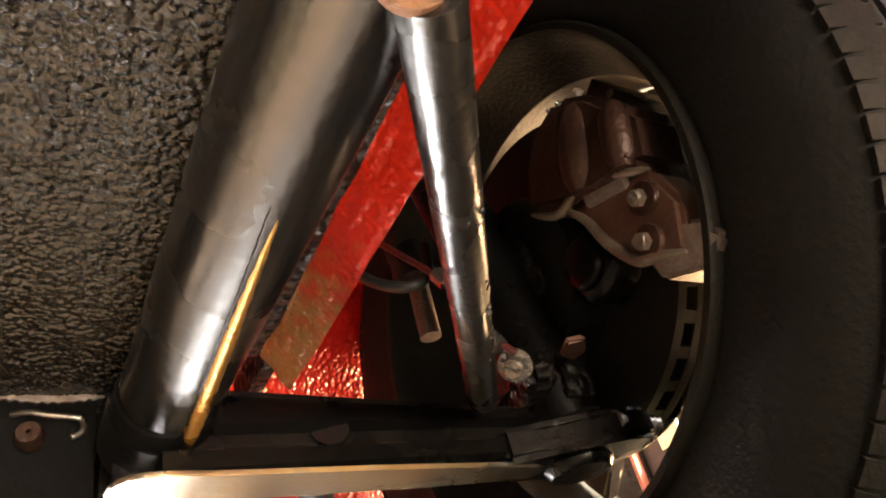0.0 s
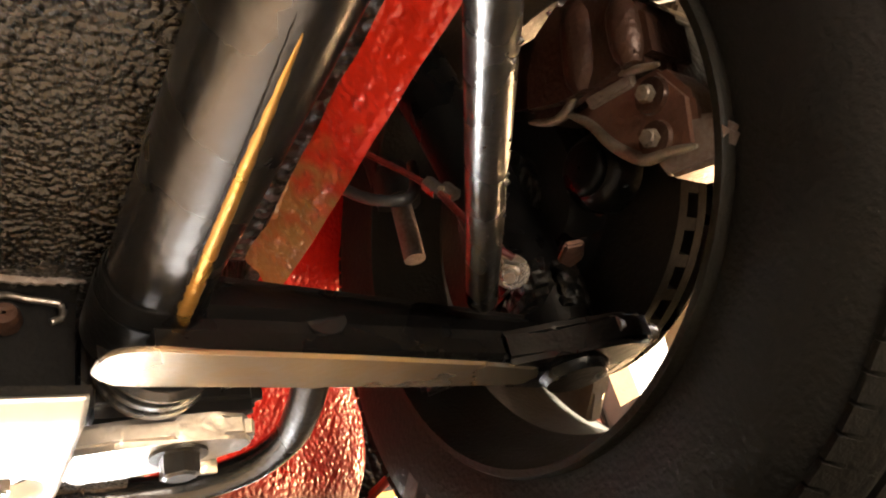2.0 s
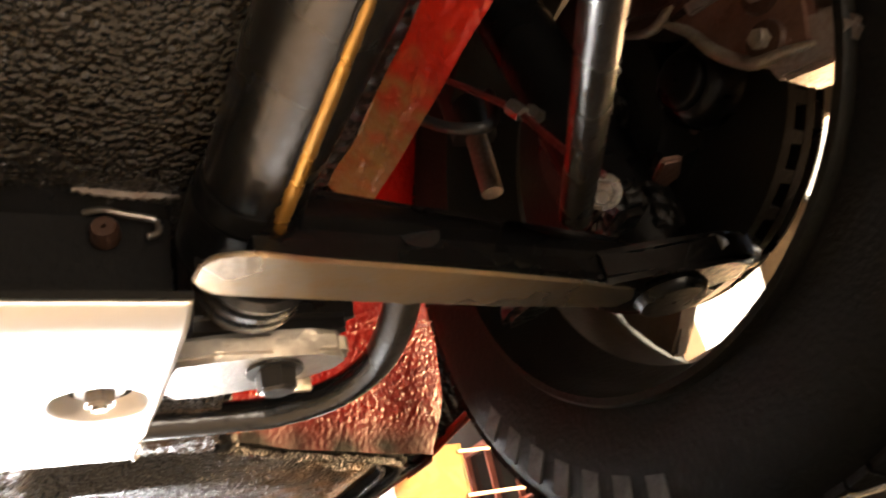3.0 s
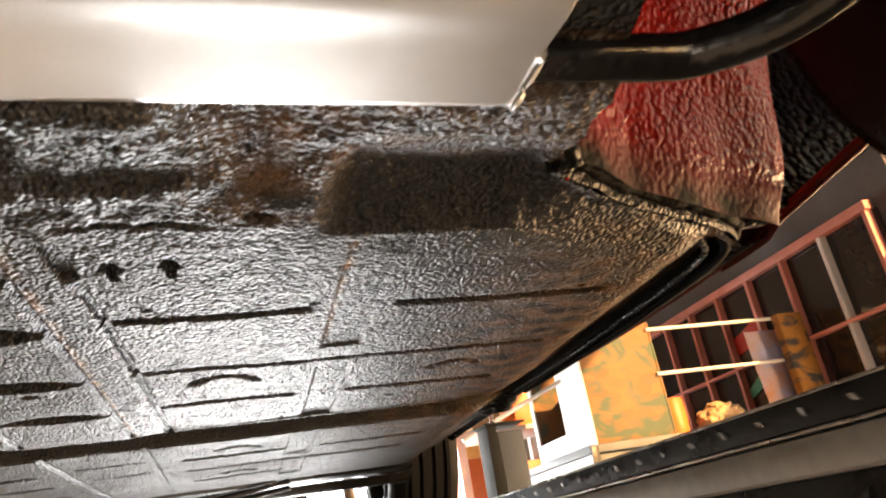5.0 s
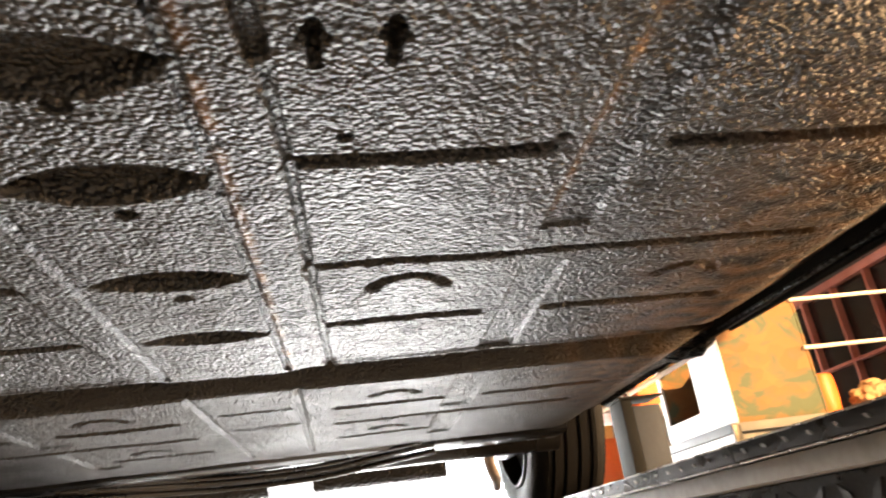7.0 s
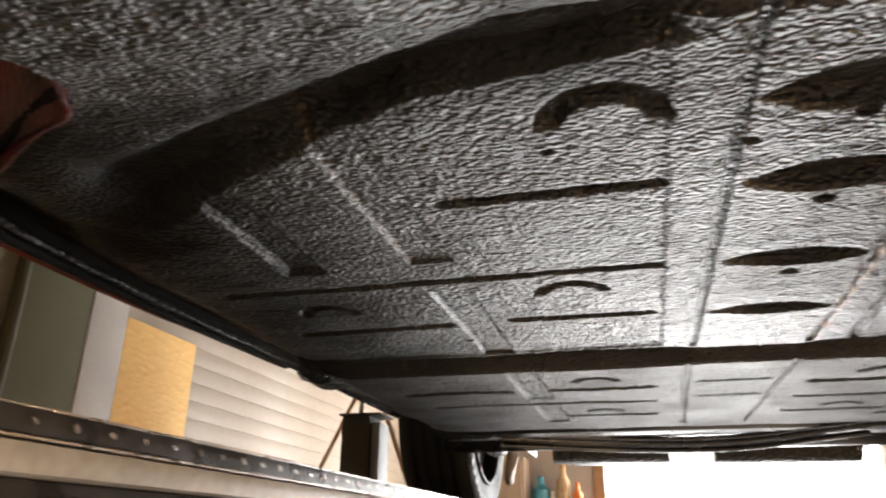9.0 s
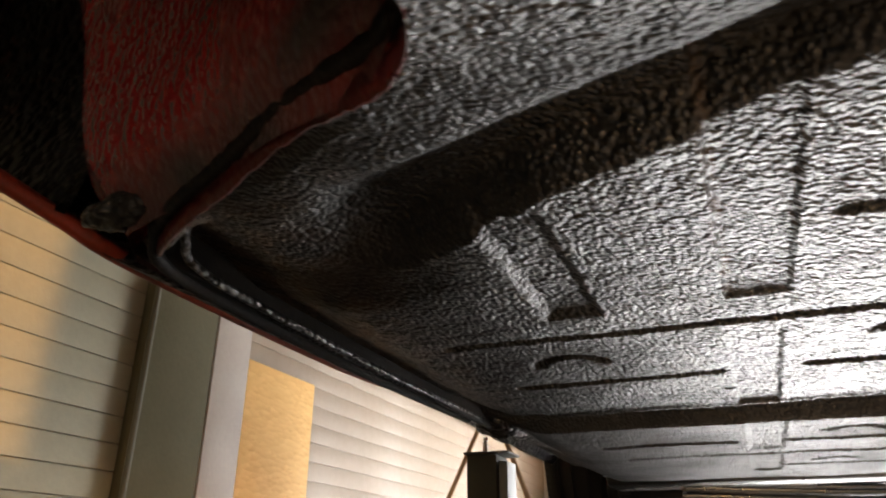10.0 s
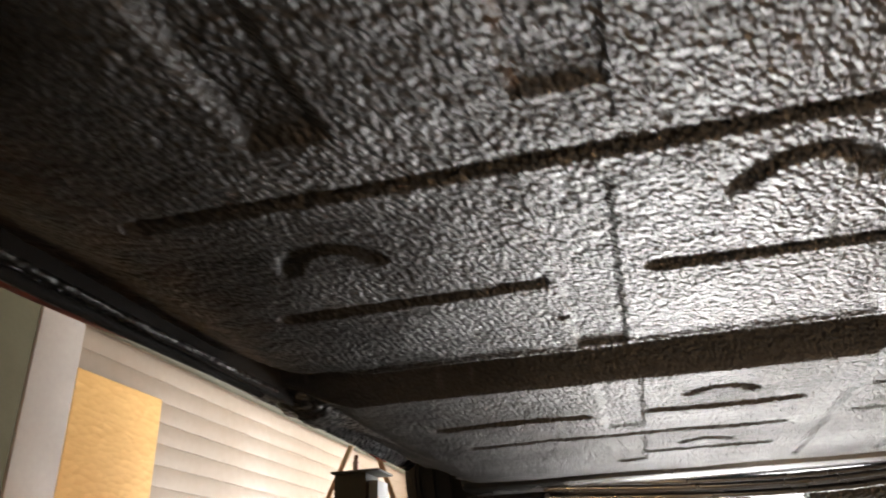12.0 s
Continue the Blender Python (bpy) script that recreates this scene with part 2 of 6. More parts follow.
for dull, level in ((POST_GREY, 0.15), (STRIP_GREY, 0.15), (STANCHION, 0.12), (SIDING_SHADE, 0.2), (RUBBER, 0.22), (BARREL_LIT, 0.3), (MATTE_BLACK, 0.2), (ARM_BLACK, 0.18), (GAP_BLACK, 0.08), (LIFT_BLACK, 0.22), (RIM_SHADE, 0.15), (UNDERSEAL_COARSE, 0.30)):
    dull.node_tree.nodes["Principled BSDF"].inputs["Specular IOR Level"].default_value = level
CEILING = material("dark_ceiling_board", (0.10, 0.085, 0.075), 0.8, second=(0.07, 0.06, 0.055), vary_scale=2, grain=0.002, grain_scale=40)
ORANGE = material("orange_plastic", (0.75, 0.19, 0.04), 0.45, second=(0.62, 0.14, 0.03), vary_scale=6)
CREAM = material("cream_cloth", (0.46, 0.36, 0.22), 0.85, second=(0.36, 0.22, 0.11), vary_scale=22, grain=0.004, grain_scale=60)
FOIL = material("pale_blue_film", (0.52, 0.60, 0.88), 0.30, second=(0.62, 0.30, 0.12), vary_scale=6, grain=0.004, grain_scale=30, coat=0.5)
GREEN = material("green_cloth", (0.06, 0.20, 0.10), 0.8, second=(0.05, 0.15, 0.08), vary_scale=9)
BLUE = material("blue_plastic", (0.06, 0.30, 0.42), 0.45, second=(0.05, 0.22, 0.33), vary_scale=6)
DARK_GLASS = material("dark_glass", (0.012, 0.011, 0.011), 0.08, second=(0.03, 0.02, 0.016), vary_scale=3)


def chipboard(name, a, b, c, scale):
    mat = bpy.data.materials.new(name)
    mat.use_nodes = True
    nt = mat.node_tree
    bs = nt.nodes["Principled BSDF"]
    co = nt.nodes.new("ShaderNodeTexCoord")
    mp = nt.nodes.new("ShaderNodeMapping")
    mp.inputs["Scale"].default_value = (1.0, 0.7, 1.6)
    nt.links.new(co.outputs["Object"], mp.inputs[0])
    v = nt.nodes.new("ShaderNodeTexVoronoi")
    v.inputs["Scale"].default_value = scale
    n = nt.nodes.new("ShaderNodeTexNoise")
    n.inputs["Scale"].default_value, n.inputs["Detail"].default_value = scale * 0.4, 6
    n.inputs["Distortion"].default_value = 1.2
    nt.links.new(mp.outputs[0], v.inputs[0])
    nt.links.new(mp.outputs[0], n.inputs[0])
    r1 = nt.nodes.new("ShaderNodeValToRGB")
    r1.color_ramp.elements[0].color, r1.color_ramp.elements[1].color = (*a, 1), (*b, 1)
    nt.links.new(v.outputs["Color"], r1.inputs[0])
    r2 = nt.nodes.new("ShaderNodeValToRGB")
    r2.color_ramp.elements[0].position, r2.color_ramp.elements[1].position = 0.5, 0.62
    nt.links.new(n.outputs["Fac"], r2.inputs[0])
    mix = nt.nodes.new("ShaderNodeMix")
    mix.data_type = "RGBA"
    nt.links.new(r2.outputs[0], mix.inputs[0])
    nt.links.new(r1.outputs[0], mix.inputs[6])
    mix.inputs[7].default_value = (*c, 1)
    nt.links.new(mix.outputs[2], bs.inputs["Base Color"])
    bs.inputs["Roughness"].default_value = 0.7
    bump = nt.nodes.new("ShaderNodeBump")
    bump.inputs["Distance"].default_value = 0.002
    nt.links.new(v.outputs["Distance"], bump.inputs["Height"])
    nt.links.new(bump.outputs[0], bs.inputs["Normal"])
    return mat


OSB = chipboard("strand_board", (0.74, 0.42, 0.12), (0.86, 0.54, 0.18), (0.80, 0.48, 0.15), 40)
MARBLED = chipboard("mottled_board", (0.16, 0.078, 0.024), (0.21, 0.11, 0.036), (0.06, 0.085, 0.05), 11)
VEINED = chipboard("veined_board", (0.34, 0.15, 0.025), (0.42, 0.20, 0.04), (0.05, 0.05, 0.05), 14)
BEIGE = material("pale_grey_board", (0.11, 0.12, 0.125), 0.6, second=(0.09, 0.097, 0.10), vary_scale=5, grain=0.0008, grain_scale=90)


# ---------------------------------------------------------------- mesh helpers
def part(name, bm, mat, parent=None, label="", smooth=None):
    me = bpy.data.meshes.new(name)
    bmesh.ops.recalc_face_normals(bm, faces=bm.faces)
    if smooth is not None:
        for f in bm.faces:
            f.smooth = True
        for e in bm.edges:
            e.smooth = len(e.link_faces) == 2 and e.calc_face_angle(0) < radians(smooth)
    bm.to_mesh(me)
    bm.free()
    me.materials.append(mat)
    ob = new(name, me)
    if parent is not None:
        ob.parent = parent
    if label:
        tagged(ob, label)
    return ob


def empty(name, parent=None, at=(0, 0, 0)):
    ob = new(name)
    ob.empty_display_size = 0.1
    ob.location = at
    if parent is not None:
        ob.parent = parent
    return ob


def add_box(bm, a, b, bevel=0.0, m=None):
    r = bmesh.ops.create_cube(bm, size=1)
    vs = r["verts"]
    for v in vs:
        v.co = [a[i] + (b[i] - a[i]) * (v.co[i] + 0.5) for i in range(3)]
    if m is not None:
        bmesh.ops.transform(bm, matrix=m, verts=vs)
    if bevel:
        es = list({e for v in vs for e in v.link_edges})
        bmesh.ops.bevel(bm, geom=es, offset=bevel, segments=2, affect="EDGES", profile=0.6)
    return vs


def boxed(name, a, b, mat, parent=None, bevel=0.004, label=""):
    bm = bmesh.new()
    add_box(bm, a, b, bevel)
    return part(name, bm, mat, parent, label, 35)


def add_cyl(bm, p, q, r0, r1=None, seg=24, caps=True):
    p, q = Vector(p), Vector(q)
    d = q - p
    turn = d.to_track_quat("Z", "Y").to_matrix().to_4x4()
    return bmesh.ops.create_cone(bm, cap_ends=caps, segments=seg, radius1=r0, radius2=r0 if r1 is None else r1, depth=d.length,
                                 matrix=Matrix.Translation((p + q) / 2) @ turn)["verts"]


def add_sweep(bm, pts, r, seg=14, caps=True):
    """A round bar along a polyline, with a radius or a list of radii."""
    pts = [Vector(p) for p in pts]
    rings = []
    side = Vector((0, 0, 1))
    for i, p in enumerate(pts):
        d = (pts[min(i + 1, len(pts) - 1)] - pts[max(i - 1, 0)]).normalized()
        side = (side - d * side.dot(d)).normalized() if abs(side.dot(d)) < 0.99 else d.orthogonal().normalized()
        up = d.cross(side)
        rad = r[i] if isinstance(r, (list, tuple)) else r
        rings.append([bm.verts.new(p + rad * (math.cos(a) * side + math.sin(a) * up)) for a in (2 * math.pi * k / seg for k in range(seg))])
    for a, b in zip(rings, rings[1:]):
        for k in range(seg):
            bm.faces.new((a[k], a[(k + 1) % seg], b[(k + 1) % seg], b[k]))
    if caps:
        bm.faces.new(rings[0][::-1])
        bm.faces.new(rings[-1])


def bend(points, steps=6):
    """A smooth line through the given points (Catmull-Rom)."""
    ps = [Vector(p) for p in points]
    ps = [2 * ps[0] - ps[1], *ps, 2 * ps[-1] - ps[-2]]
    out = []
    for i in range(1, len(ps) - 2):
        for k in range(steps):
            t = k / steps
            a, b, c, d = ps[i - 1 : i + 3]
            out.append(0.5 * (2 * b + (c - a) * t + (2 * a - 5 * b + 4 * c - d) * t * t + (3 * b - a - 3 * c + d) * t ** 3))
    return [*out, ps[-2]]


def add_lathe(bm, profile, seg=72, closed=False):
    """Turns a profile of (x, radius) about the x axis."""
    rings = []
    for x, r in profile:
        rings.append([bm.verts.new((x, r * math.cos(a), r * math.sin(a))) for a in (2 * math.pi * k / seg for k in range(seg))])
    pairs = list(zip(rings, rings[1:])) + ([(rings[-1], rings[0])] if closed else [])
    for a, b in pairs:
        for k in range(seg):
            bm.faces.new((a[k], a[(k + 1) % seg], b[(k + 1) % seg], b[k]))
    return rings


def add_prism(bm, outline, z0, z1, bevel=0.0, m=None):
    """An outline in x and y, given a thickness along z."""
    lo = [bm.verts.new((x, y, z0)) for x, y in outline]
    hi = [bm.verts.new((x, y, z1)) for x, y in outline]
    n = len(outline)
    bm.faces.new(lo[::-1])
    bm.faces.new(hi)
    for k in range(n):
        bm.faces.new((lo[k], lo[(k + 1) % n], hi[(k + 1) % n], hi[k]))
    vs = lo + hi
    if bevel:
        es = list({e for v in vs for e in v.link_edges})
        vs = list({v for f in bmesh.ops.bevel(bm, geom=es, offset=bevel, segments=2, affect="EDGES")["faces"] for v in f.verts} | {v for v in vs if v.is_valid})
    if m is not None:
        bmesh.ops.transform(bm, matrix=m, verts=[v for v in vs if v.is_valid])
    return vs


def add_bolt(bm, at, way, r, head, shank=0.0, washer=0.0):
    at, way = Vector(at), Vector(way).normalized()
    if washer:
        add_cyl(bm, at, at + way * 0.002, washer, seg=28)
    vs = add_cyl(bm, at + way * 0.0015, at + way * head, r, r * 0.97, seg=6)
    add_cyl(bm, at + way * head, at + way * (head + 0.0012), r * 0.8, r * 0.66, seg=20)
    if shank:
        add_cyl(bm, at + way * head, at + way * (head + shank), r * 0.48, r * 0.44, seg=16)


# ---------------------------------------------------------------- the garage
def structure(name, bm, mat, label, category):
    return tagged(part(name, bm, mat, None, "", 35), label, category, kind="structure")


GX0, GX1, GY0, GY1, GZ = -1.77, 3.45, -2.4, 5.1, 4.0
bm = bmesh.new()
add_box(bm, (-40, -40, -0.1), (40, 60, 0.0))
structure("ground", bm, CONCRETE, "smooth sealed grey concrete garage floor running out to the yard", "ground")
bm = bmesh.new()
add_box(bm, (GX0 - 0.2, GY0 - 0.2, GZ), (GX1 + 0.2, GY1 + 0.2, GZ + 0.2))
structure("ceiling", bm, CEILING, "dark boarded garage ceiling", "ceiling")
bm = bmesh.new()
add_box(bm, (GX0 - 0.2, GY0 - 0.2, 0), (GX0 - 0.03, GY1 + 0.2, GZ))
wall_west = structure("wall_west", bm, PLASTER, "garage side wall behind cream planking", "wall")
# rear wall with the gateway
bm = bmesh.new()
GATE0, GATE1, GATEZ = -0.44, 1.43, 2.55
add_box(bm, (GX0 - 0.03, GY1, 0), (GATE0 - 0.07, GY1 + 0.2, GZ))
add_box(bm, (GATE1 + 0.12, GY1, 0), (GX1, GY1 + 0.2, GZ))
add_box(bm, (GATE0 - 0.07, GY1, GATEZ), (GATE1 + 0.12, GY1 + 0.2, GZ))
structure("wall_north", bm, PLASTER, "rear garage wall with a wide gateway to daylight", "wall")
# unseen front wall, openings added for the sun and the front fill
bm = bmesh.new()
for x0, x1, gaps in ((GX0 - 0.03, -0.66, ()), (-0.66, -0.32, ((2.98, 3.62),)), (-0.32, -0.06, ()), (-0.06, 1.58, ((0.0, 1.75),)),
                     (1.58, GX1, ())):
    z = 0.0
    for a, b in gaps:
        if a > z:
            add_box(bm, (x0, GY0 - 0.2, z), (x1, GY0, a))
        z = b
    add_box(bm, (x0, GY0 - 0.2, z), (x1, GY0, GZ))
structure("wall_south", bm, PLASTER, "unseen front garage wall with openings added for sun and fill light", "wall")
# side wall, unseen openings added for the sun and the side fill
bm = bmesh.new()
DY0, DY1, DZ = -2.2, 1.90, 3.8
add_box(bm, (GX1, GY0 - 0.2, 0), (GX1 + 0.2, DY0, GZ))
add_box(bm, (GX1, DY1, 0), (GX1 + 0.2, GY1 + 0.2, GZ))
add_box(bm, (GX1, DY0, DZ), (GX1 + 0.2, DY1, GZ))
add_box(bm, (GX1, DY0, 2.12), (GX1 + 0.2, DY1, 2.60))
add_box(bm, (GX1, DY0, 0), (GX1 + 0.2, -0.02, 2.12))
add_box(bm, (GX1, 1.42, 0), (GX1 + 0.2, DY1, 2.12))
structure("wall_east", bm, CEILING, "garage side wall with unseen openings added for sun and fill light", "wall")

# planking on the side wall: one plank a part
PITCH = 0.0675
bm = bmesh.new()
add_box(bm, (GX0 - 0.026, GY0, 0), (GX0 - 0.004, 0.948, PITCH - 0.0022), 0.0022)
plank_a = part("plank", bm, SIDING_SHADE, wall_west, "", 35)
bm = bmesh.new()
add_box(bm, (GX0 - 0.026, 1.40, 0), (GX0 - 0.004, GY1, PITCH - 0.0008), 0.0016)
plank_b = part("plank", bm, SIDING, wall_west, "", 35)
plank_a.location.z = plank_b.location.z = 0.015
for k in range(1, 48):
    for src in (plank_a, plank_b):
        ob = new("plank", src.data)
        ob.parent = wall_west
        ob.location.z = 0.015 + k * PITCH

# dark steel stanchion, white pillar and strand-board panel on that wall
bm = bmesh.new()
add_box(bm, (GX0 - 0.026, 0.952, 0), (GX0 + 0.02, 1.226, GZ), 0.004)
post = part("post", bm, STANCHION, None, "", 35)
tagged(post, "broad olive-grey painted steel stanchion against the planked wall", "stanchion", kind="structure")
bm = bmesh.new()
add_cyl(bm, (GX0 + 0.030, 0.955, 0), (GX0 + 0.030, 0.955, GZ), 0.008, seg=16)
tagged(part("conduit", bm, STRIP_GREY, None, "", 40), "thin grey conduit running up the stanchion", "conduit")
bm = bmesh.new()
add_box(bm, (GX0 - 0.026, 1.230, 0), (GX0 + 0.023, 1.396, GZ), 0.004)
tagged(part("pillar", bm, PILLAR, None, "", 35), "pale grey painted timber pillar beside the stanchion", "pillar", kind="structure")
bm = bmesh.new()
add_box(bm, (GX0 - 0.003, 1.41, 1.2), (GX0 + 0.012, 1.81, 2.175), 0.002)
tagged(part("board", bm, OSB, None, "", 35), "raw strand-board panel fixed to the planked wall", "board")
bm = bmesh.new()
add_box(bm, (GX0 - 0.004, 1.40, 2.36), (GX0 + 0.05, GY1, 2.62), 0.004)
tagged(part("rail", bm, POST_GREY, None, "", 35), "grey horizontal beam along the planked wall", "beam", kind="structure")
bm = bmesh.new()
add_cyl(bm, (GX0 + 0.03, 1.40, 2.325), (GX0 + 0.03, GY1, 2.325), 0.026, seg=20)
tagged(part("pipe", bm, STRIP_GREY, None, "", 40), "grey steel pipe under the wall beam", "pipe")

# gateway jambs in timber
bm = bmesh.new()
add_box(bm, (GATE0 - 0.07, GY1 - 0.03, 0), (GATE0, GY1 + 0.1, GATEZ), 0.004)
tagged(part("door_jamb", bm, TIMBER, None, "", 35), "raw timber jamb of the gateway", "jamb", kind="structure")
bm = bmesh.new()
add_box(bm, (GATE1 + 0.0, GY1 - 0.05, 0), (GATE1 + 0.12, GY1 + 0.1, GATEZ), 0.004)
tagged(part("door_jamb", bm, TIMBER, None, "", 35), "raw timber jamb of the gateway", "jamb", kind="structure")

bm = bmesh.new()
add_box(bm, (GATE1 + 0.125, GY1 - 0.022, 0), (GATE1 + 0.72, GY1 - 0.004, 2.6), 0.002)
tagged(part("board", bm, OSB, None, "", 35), "raw strand-board sheet on the rear wall beside the gateway", "board")

# bright hazy daylight beyond the gateway
glow = bpy.data.materials.new("bright_haze")
glow.use_nodes = True
glow.node_tree.nodes.remove(glow.node_tree.nodes["Principled BSDF"])
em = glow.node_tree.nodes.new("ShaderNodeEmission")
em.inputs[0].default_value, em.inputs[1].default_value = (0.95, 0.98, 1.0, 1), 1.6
glow.node_tree.links.new(em.outputs[0], glow.node_tree.nodes["Material Output"].inputs[0])
bm = bmesh.new()
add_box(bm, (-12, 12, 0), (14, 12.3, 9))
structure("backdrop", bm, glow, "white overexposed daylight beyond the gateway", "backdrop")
# added glowing plane: warm fill in place of sky beyond the side opening
warm = bpy.data.materials.new("warm_glow")
warm.use_nodes = True
warm.node_tree.nodes.remove(warm.node_tree.nodes["Principled BSDF"])
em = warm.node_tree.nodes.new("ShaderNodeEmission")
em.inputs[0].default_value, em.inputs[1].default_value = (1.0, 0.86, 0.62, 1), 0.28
warm.node_tree.links.new(em.outputs[0], warm.node_tree.nodes["Material Output"].inputs[0])
bm = bmesh.new()
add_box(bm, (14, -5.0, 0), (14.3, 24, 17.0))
structure("backdrop_side", bm, warm, "warm glowing plane added beyond the side opening as fill", "backdrop")

# ---------------------------------------------------------------- steel-framed glazing on the far side
win = empty("window_1", None, (3.40, 2.2, 0))
tagged(win, "red-oxide steel window frame with dark panes", "window", kind="structure")
bm = bmesh.new()
add_box(bm, (3.41, 2.03, 0.9), (3.44, 5.0, 2.80), 0.0)
tagged(part("pane_backing", bm, DARK_GLASS, win), "dark dusty glazing")
win.location = (0, 0, 0)
for y in (2.06, 2.40, 2.74, 3.08, 3.42, 3.76, 4.10, 4.44, 4.78):
    boxed("mullion", (3.36, y - 0.014, 0.9), (3.41, y + 0.014, 2.80), WHITE if 2.3 < y < 2.5 else RED_FRAME, win, 0.004)
for z, w in ((2.82, 0.026), (2.30, 0.010), (1.75, 0.010)):
    boxed("transom", (3.355, 2.03, z - w), (3.408, 5.0, z + w), RED_FRAME, win, 0.004)

# ---------------------------------------------------------------- shelf of boxes and bars
KY = 2.80
shelf = empty("wall_cabinet")
tagged(shelf, "white wall cabinet with a flat top carrying boxes", "cabinet")
boxed("body", (1.86, KY - 0.08, 1.15), (3.30, KY + 0.9, 1.83), BEIGE, shelf, 0.006)
boxed("top", (1.83, KY - 0.11, 1.834), (3.33, KY + 0.93, 1.875), BEIGE, shelf, 0.006, "pale grey worn top board")
boxed("drawer_unit", (1.845, KY - 0.085, 1.15), (1.858, KY + 0.9, 1.83), WHITE, shelf, 0.003, "white painted drawer side")
boxed("edge_strip", (1.832, KY - 0.122, 1.66), (1.872, KY - 0.112, 1.865), LIFT_BLACK, shelf, 0.002, "black notched edge strip")
boxed("bracket", (1.86, KY + 0.3, 0.0), (1.94, KY + 0.38, 1.148), WHITE, shelf, 0.004)
boxed("bracket", (3.20, KY + 0.3, 0.0), (3.28, KY + 0.38, 1.148), WHITE, shelf, 0.004)
crate = empty("crate")
tagged(crate, "tall board crate with mottled orange-green face and white side", "crate")
boxed("front", (1.93, KY - 0.02, 1.879), (2.375, KY + 0.0, 2.50), MARBLED, crate, 0.002)
bm = bmesh.new()
for y0, y1, z0, z1 in ((KY - 0.02, KY + 0.31, 1.879, 2.50), (KY + 0.71, KY + 0.75, 1.879, 2.50), (KY + 0.31, KY + 0.71, 1.879, 1.99), (KY + 0.31, KY + 0.71, 2.38, 2.50)):
    add_box(bm, (1.915, y0, z0), (1.927, y1, z1))
part("side", bm, WHITE, crate, "white painted side board with a square opening", 35)
boxed("side", (2.378, KY - 0.02, 1.879), (2.390, KY + 0.75, 2.50), MARBLED, crate, 0.002)
boxed("back", (1.93, KY + 0.735, 1.879), (2.375, KY + 0.75, 2.50), MARBLED, crate, 0.002)
crate2 = empty("crate")
tagged(crate2, "narrow upright mottled board crate on the cabinet", "crate")
boxed("front", (3.195, KY - 0.10, 1.879), (3.352, KY - 0.086, 2.46), VEINED, crate2, 0.002)
boxed("side", (3.185, KY - 0.10, 1.879), (3.193, KY - 0.045, 2.46), VEINED, crate2, 0.002)
for z in (2.452, 2.203):
    bm = bmesh.new()
    add_cyl(bm, (2.36, KY - 0.03, z), (3.25, KY - 0.03, z), 0.0105, seg=14)
    tagged(part("guard_bar", bm, WHITE, None, "", 40), "white painted steel guard bar across the shelf", "bar", group="guard bars")
# film-wrapped sheet leaning behind the bars
bm = bmesh.new()
r = bmesh.ops.create_grid(bm, x_segments=16, y_segments=20, size=0.5)
for v in bm.verts:
    x, z = v.co.x * 0.30, v.co.y * 0.52
    v.co = (3.205 + x, KY + 0.05 + 0.012 * noise.noise((x * 14, z * 11, 0)) + 0.06 * z, 2.15 + z)
bmesh.ops.solidify(bm, geom=bm.faces[:], thickness=0.006)
tagged(part("wrapped_sheet", bm, FOIL, None, "", 50), "sheet wrapped in crinkled pale blue film", "sheet")
# red sheet and a green rag hung before the glazing
for name, mat, y0, y1, z0, z1, text in (("red_sheet", RED_SMOOTH, 3.10, 3.47, 2.44, 2.58, "glossy red plastic sheet hung before the glazing"),
                                        ("green_rag", GREEN, 3.26, 3.42, 2.15, 2.23, "small green rag hung before the glazing")):
    bm = bmesh.new()
    bmesh.ops.create_grid(bm, x_segments=18, y_segments=10, size=0.5)
    for v in bm.verts:
        u, w = v.co.x + 0.5, v.co.y + 0.5
        v.co = (3.403 + 0.004 * noise.noise((u * 5, w * 4, 3)), y0 + (y1 - y0) * u, z0 + (z1 - z0) * w * (1 - 0.25 * u) - 0.06 * u)
    bmesh.ops.solidify(bm, geom=bm.faces[:], thickness=0.003)
    tagged(part(name, bm, mat, None, "", 60), text, "sheet" if "sheet" in name else "rag")
# tub and bundled cloth on the cabinet top
bm = bmesh.new()
add_lathe(bm, [(0.0, 0.001), (0.0, 0.060), (0.012, 0.066), (0.10, 0.072), (0.19, 0.070), (0.205, 0.06), (0.21, 0.001)], 32)
bmesh.ops.rotate(bm, verts=bm.verts, matrix=Matrix.Rotation(radians(-90), 3, "Y"))
bmesh.ops.translate(bm, verts=bm.verts, vec=(2.47, KY + 0.10, 1.876))
tagged(part("tub", bm, ORANGE, None, "", 40), "rounded orange plastic tub on the cabinet top", "tub")
bm = bmesh.new()
bmesh.ops.create_icosphere(bm, subdivisions=5, radius=1.0)
for v in bm.verts:
    d = v.co.normalized()
    r = 1 + 0.30 * abs(noise.noise(d * 2.6)) + 0.16 * noise.noise(d * 6.0) + 0.07 * noise.noise(d * 15)
    v.co = Vector((2.77 + 0.135 * r * d.x, KY + 0.1 + 0.09 * r * d.y, max(1.877, 1.93 + 0.095 * r * d.z)))
tagged(part("cloth", bm, CREAM, None, "", 80), "crumpled cream and orange cloth bundle", "cloth")

bm = bmesh.new()
add_lathe(bm, [(0.0, 0.001), (0.0, 0.045), (0.04, 0.075), (0.11, 0.085), (0.17, 0.06), (0.21, 0.042), (0.24, 0.055), (0.238, 0.048), (0.20, 0.034), (0.18, 0.001)], 28)
bmesh.ops.rotate(bm, verts=bm.verts, matrix=Matrix.Rotation(radians(-90), 3, "Y"))
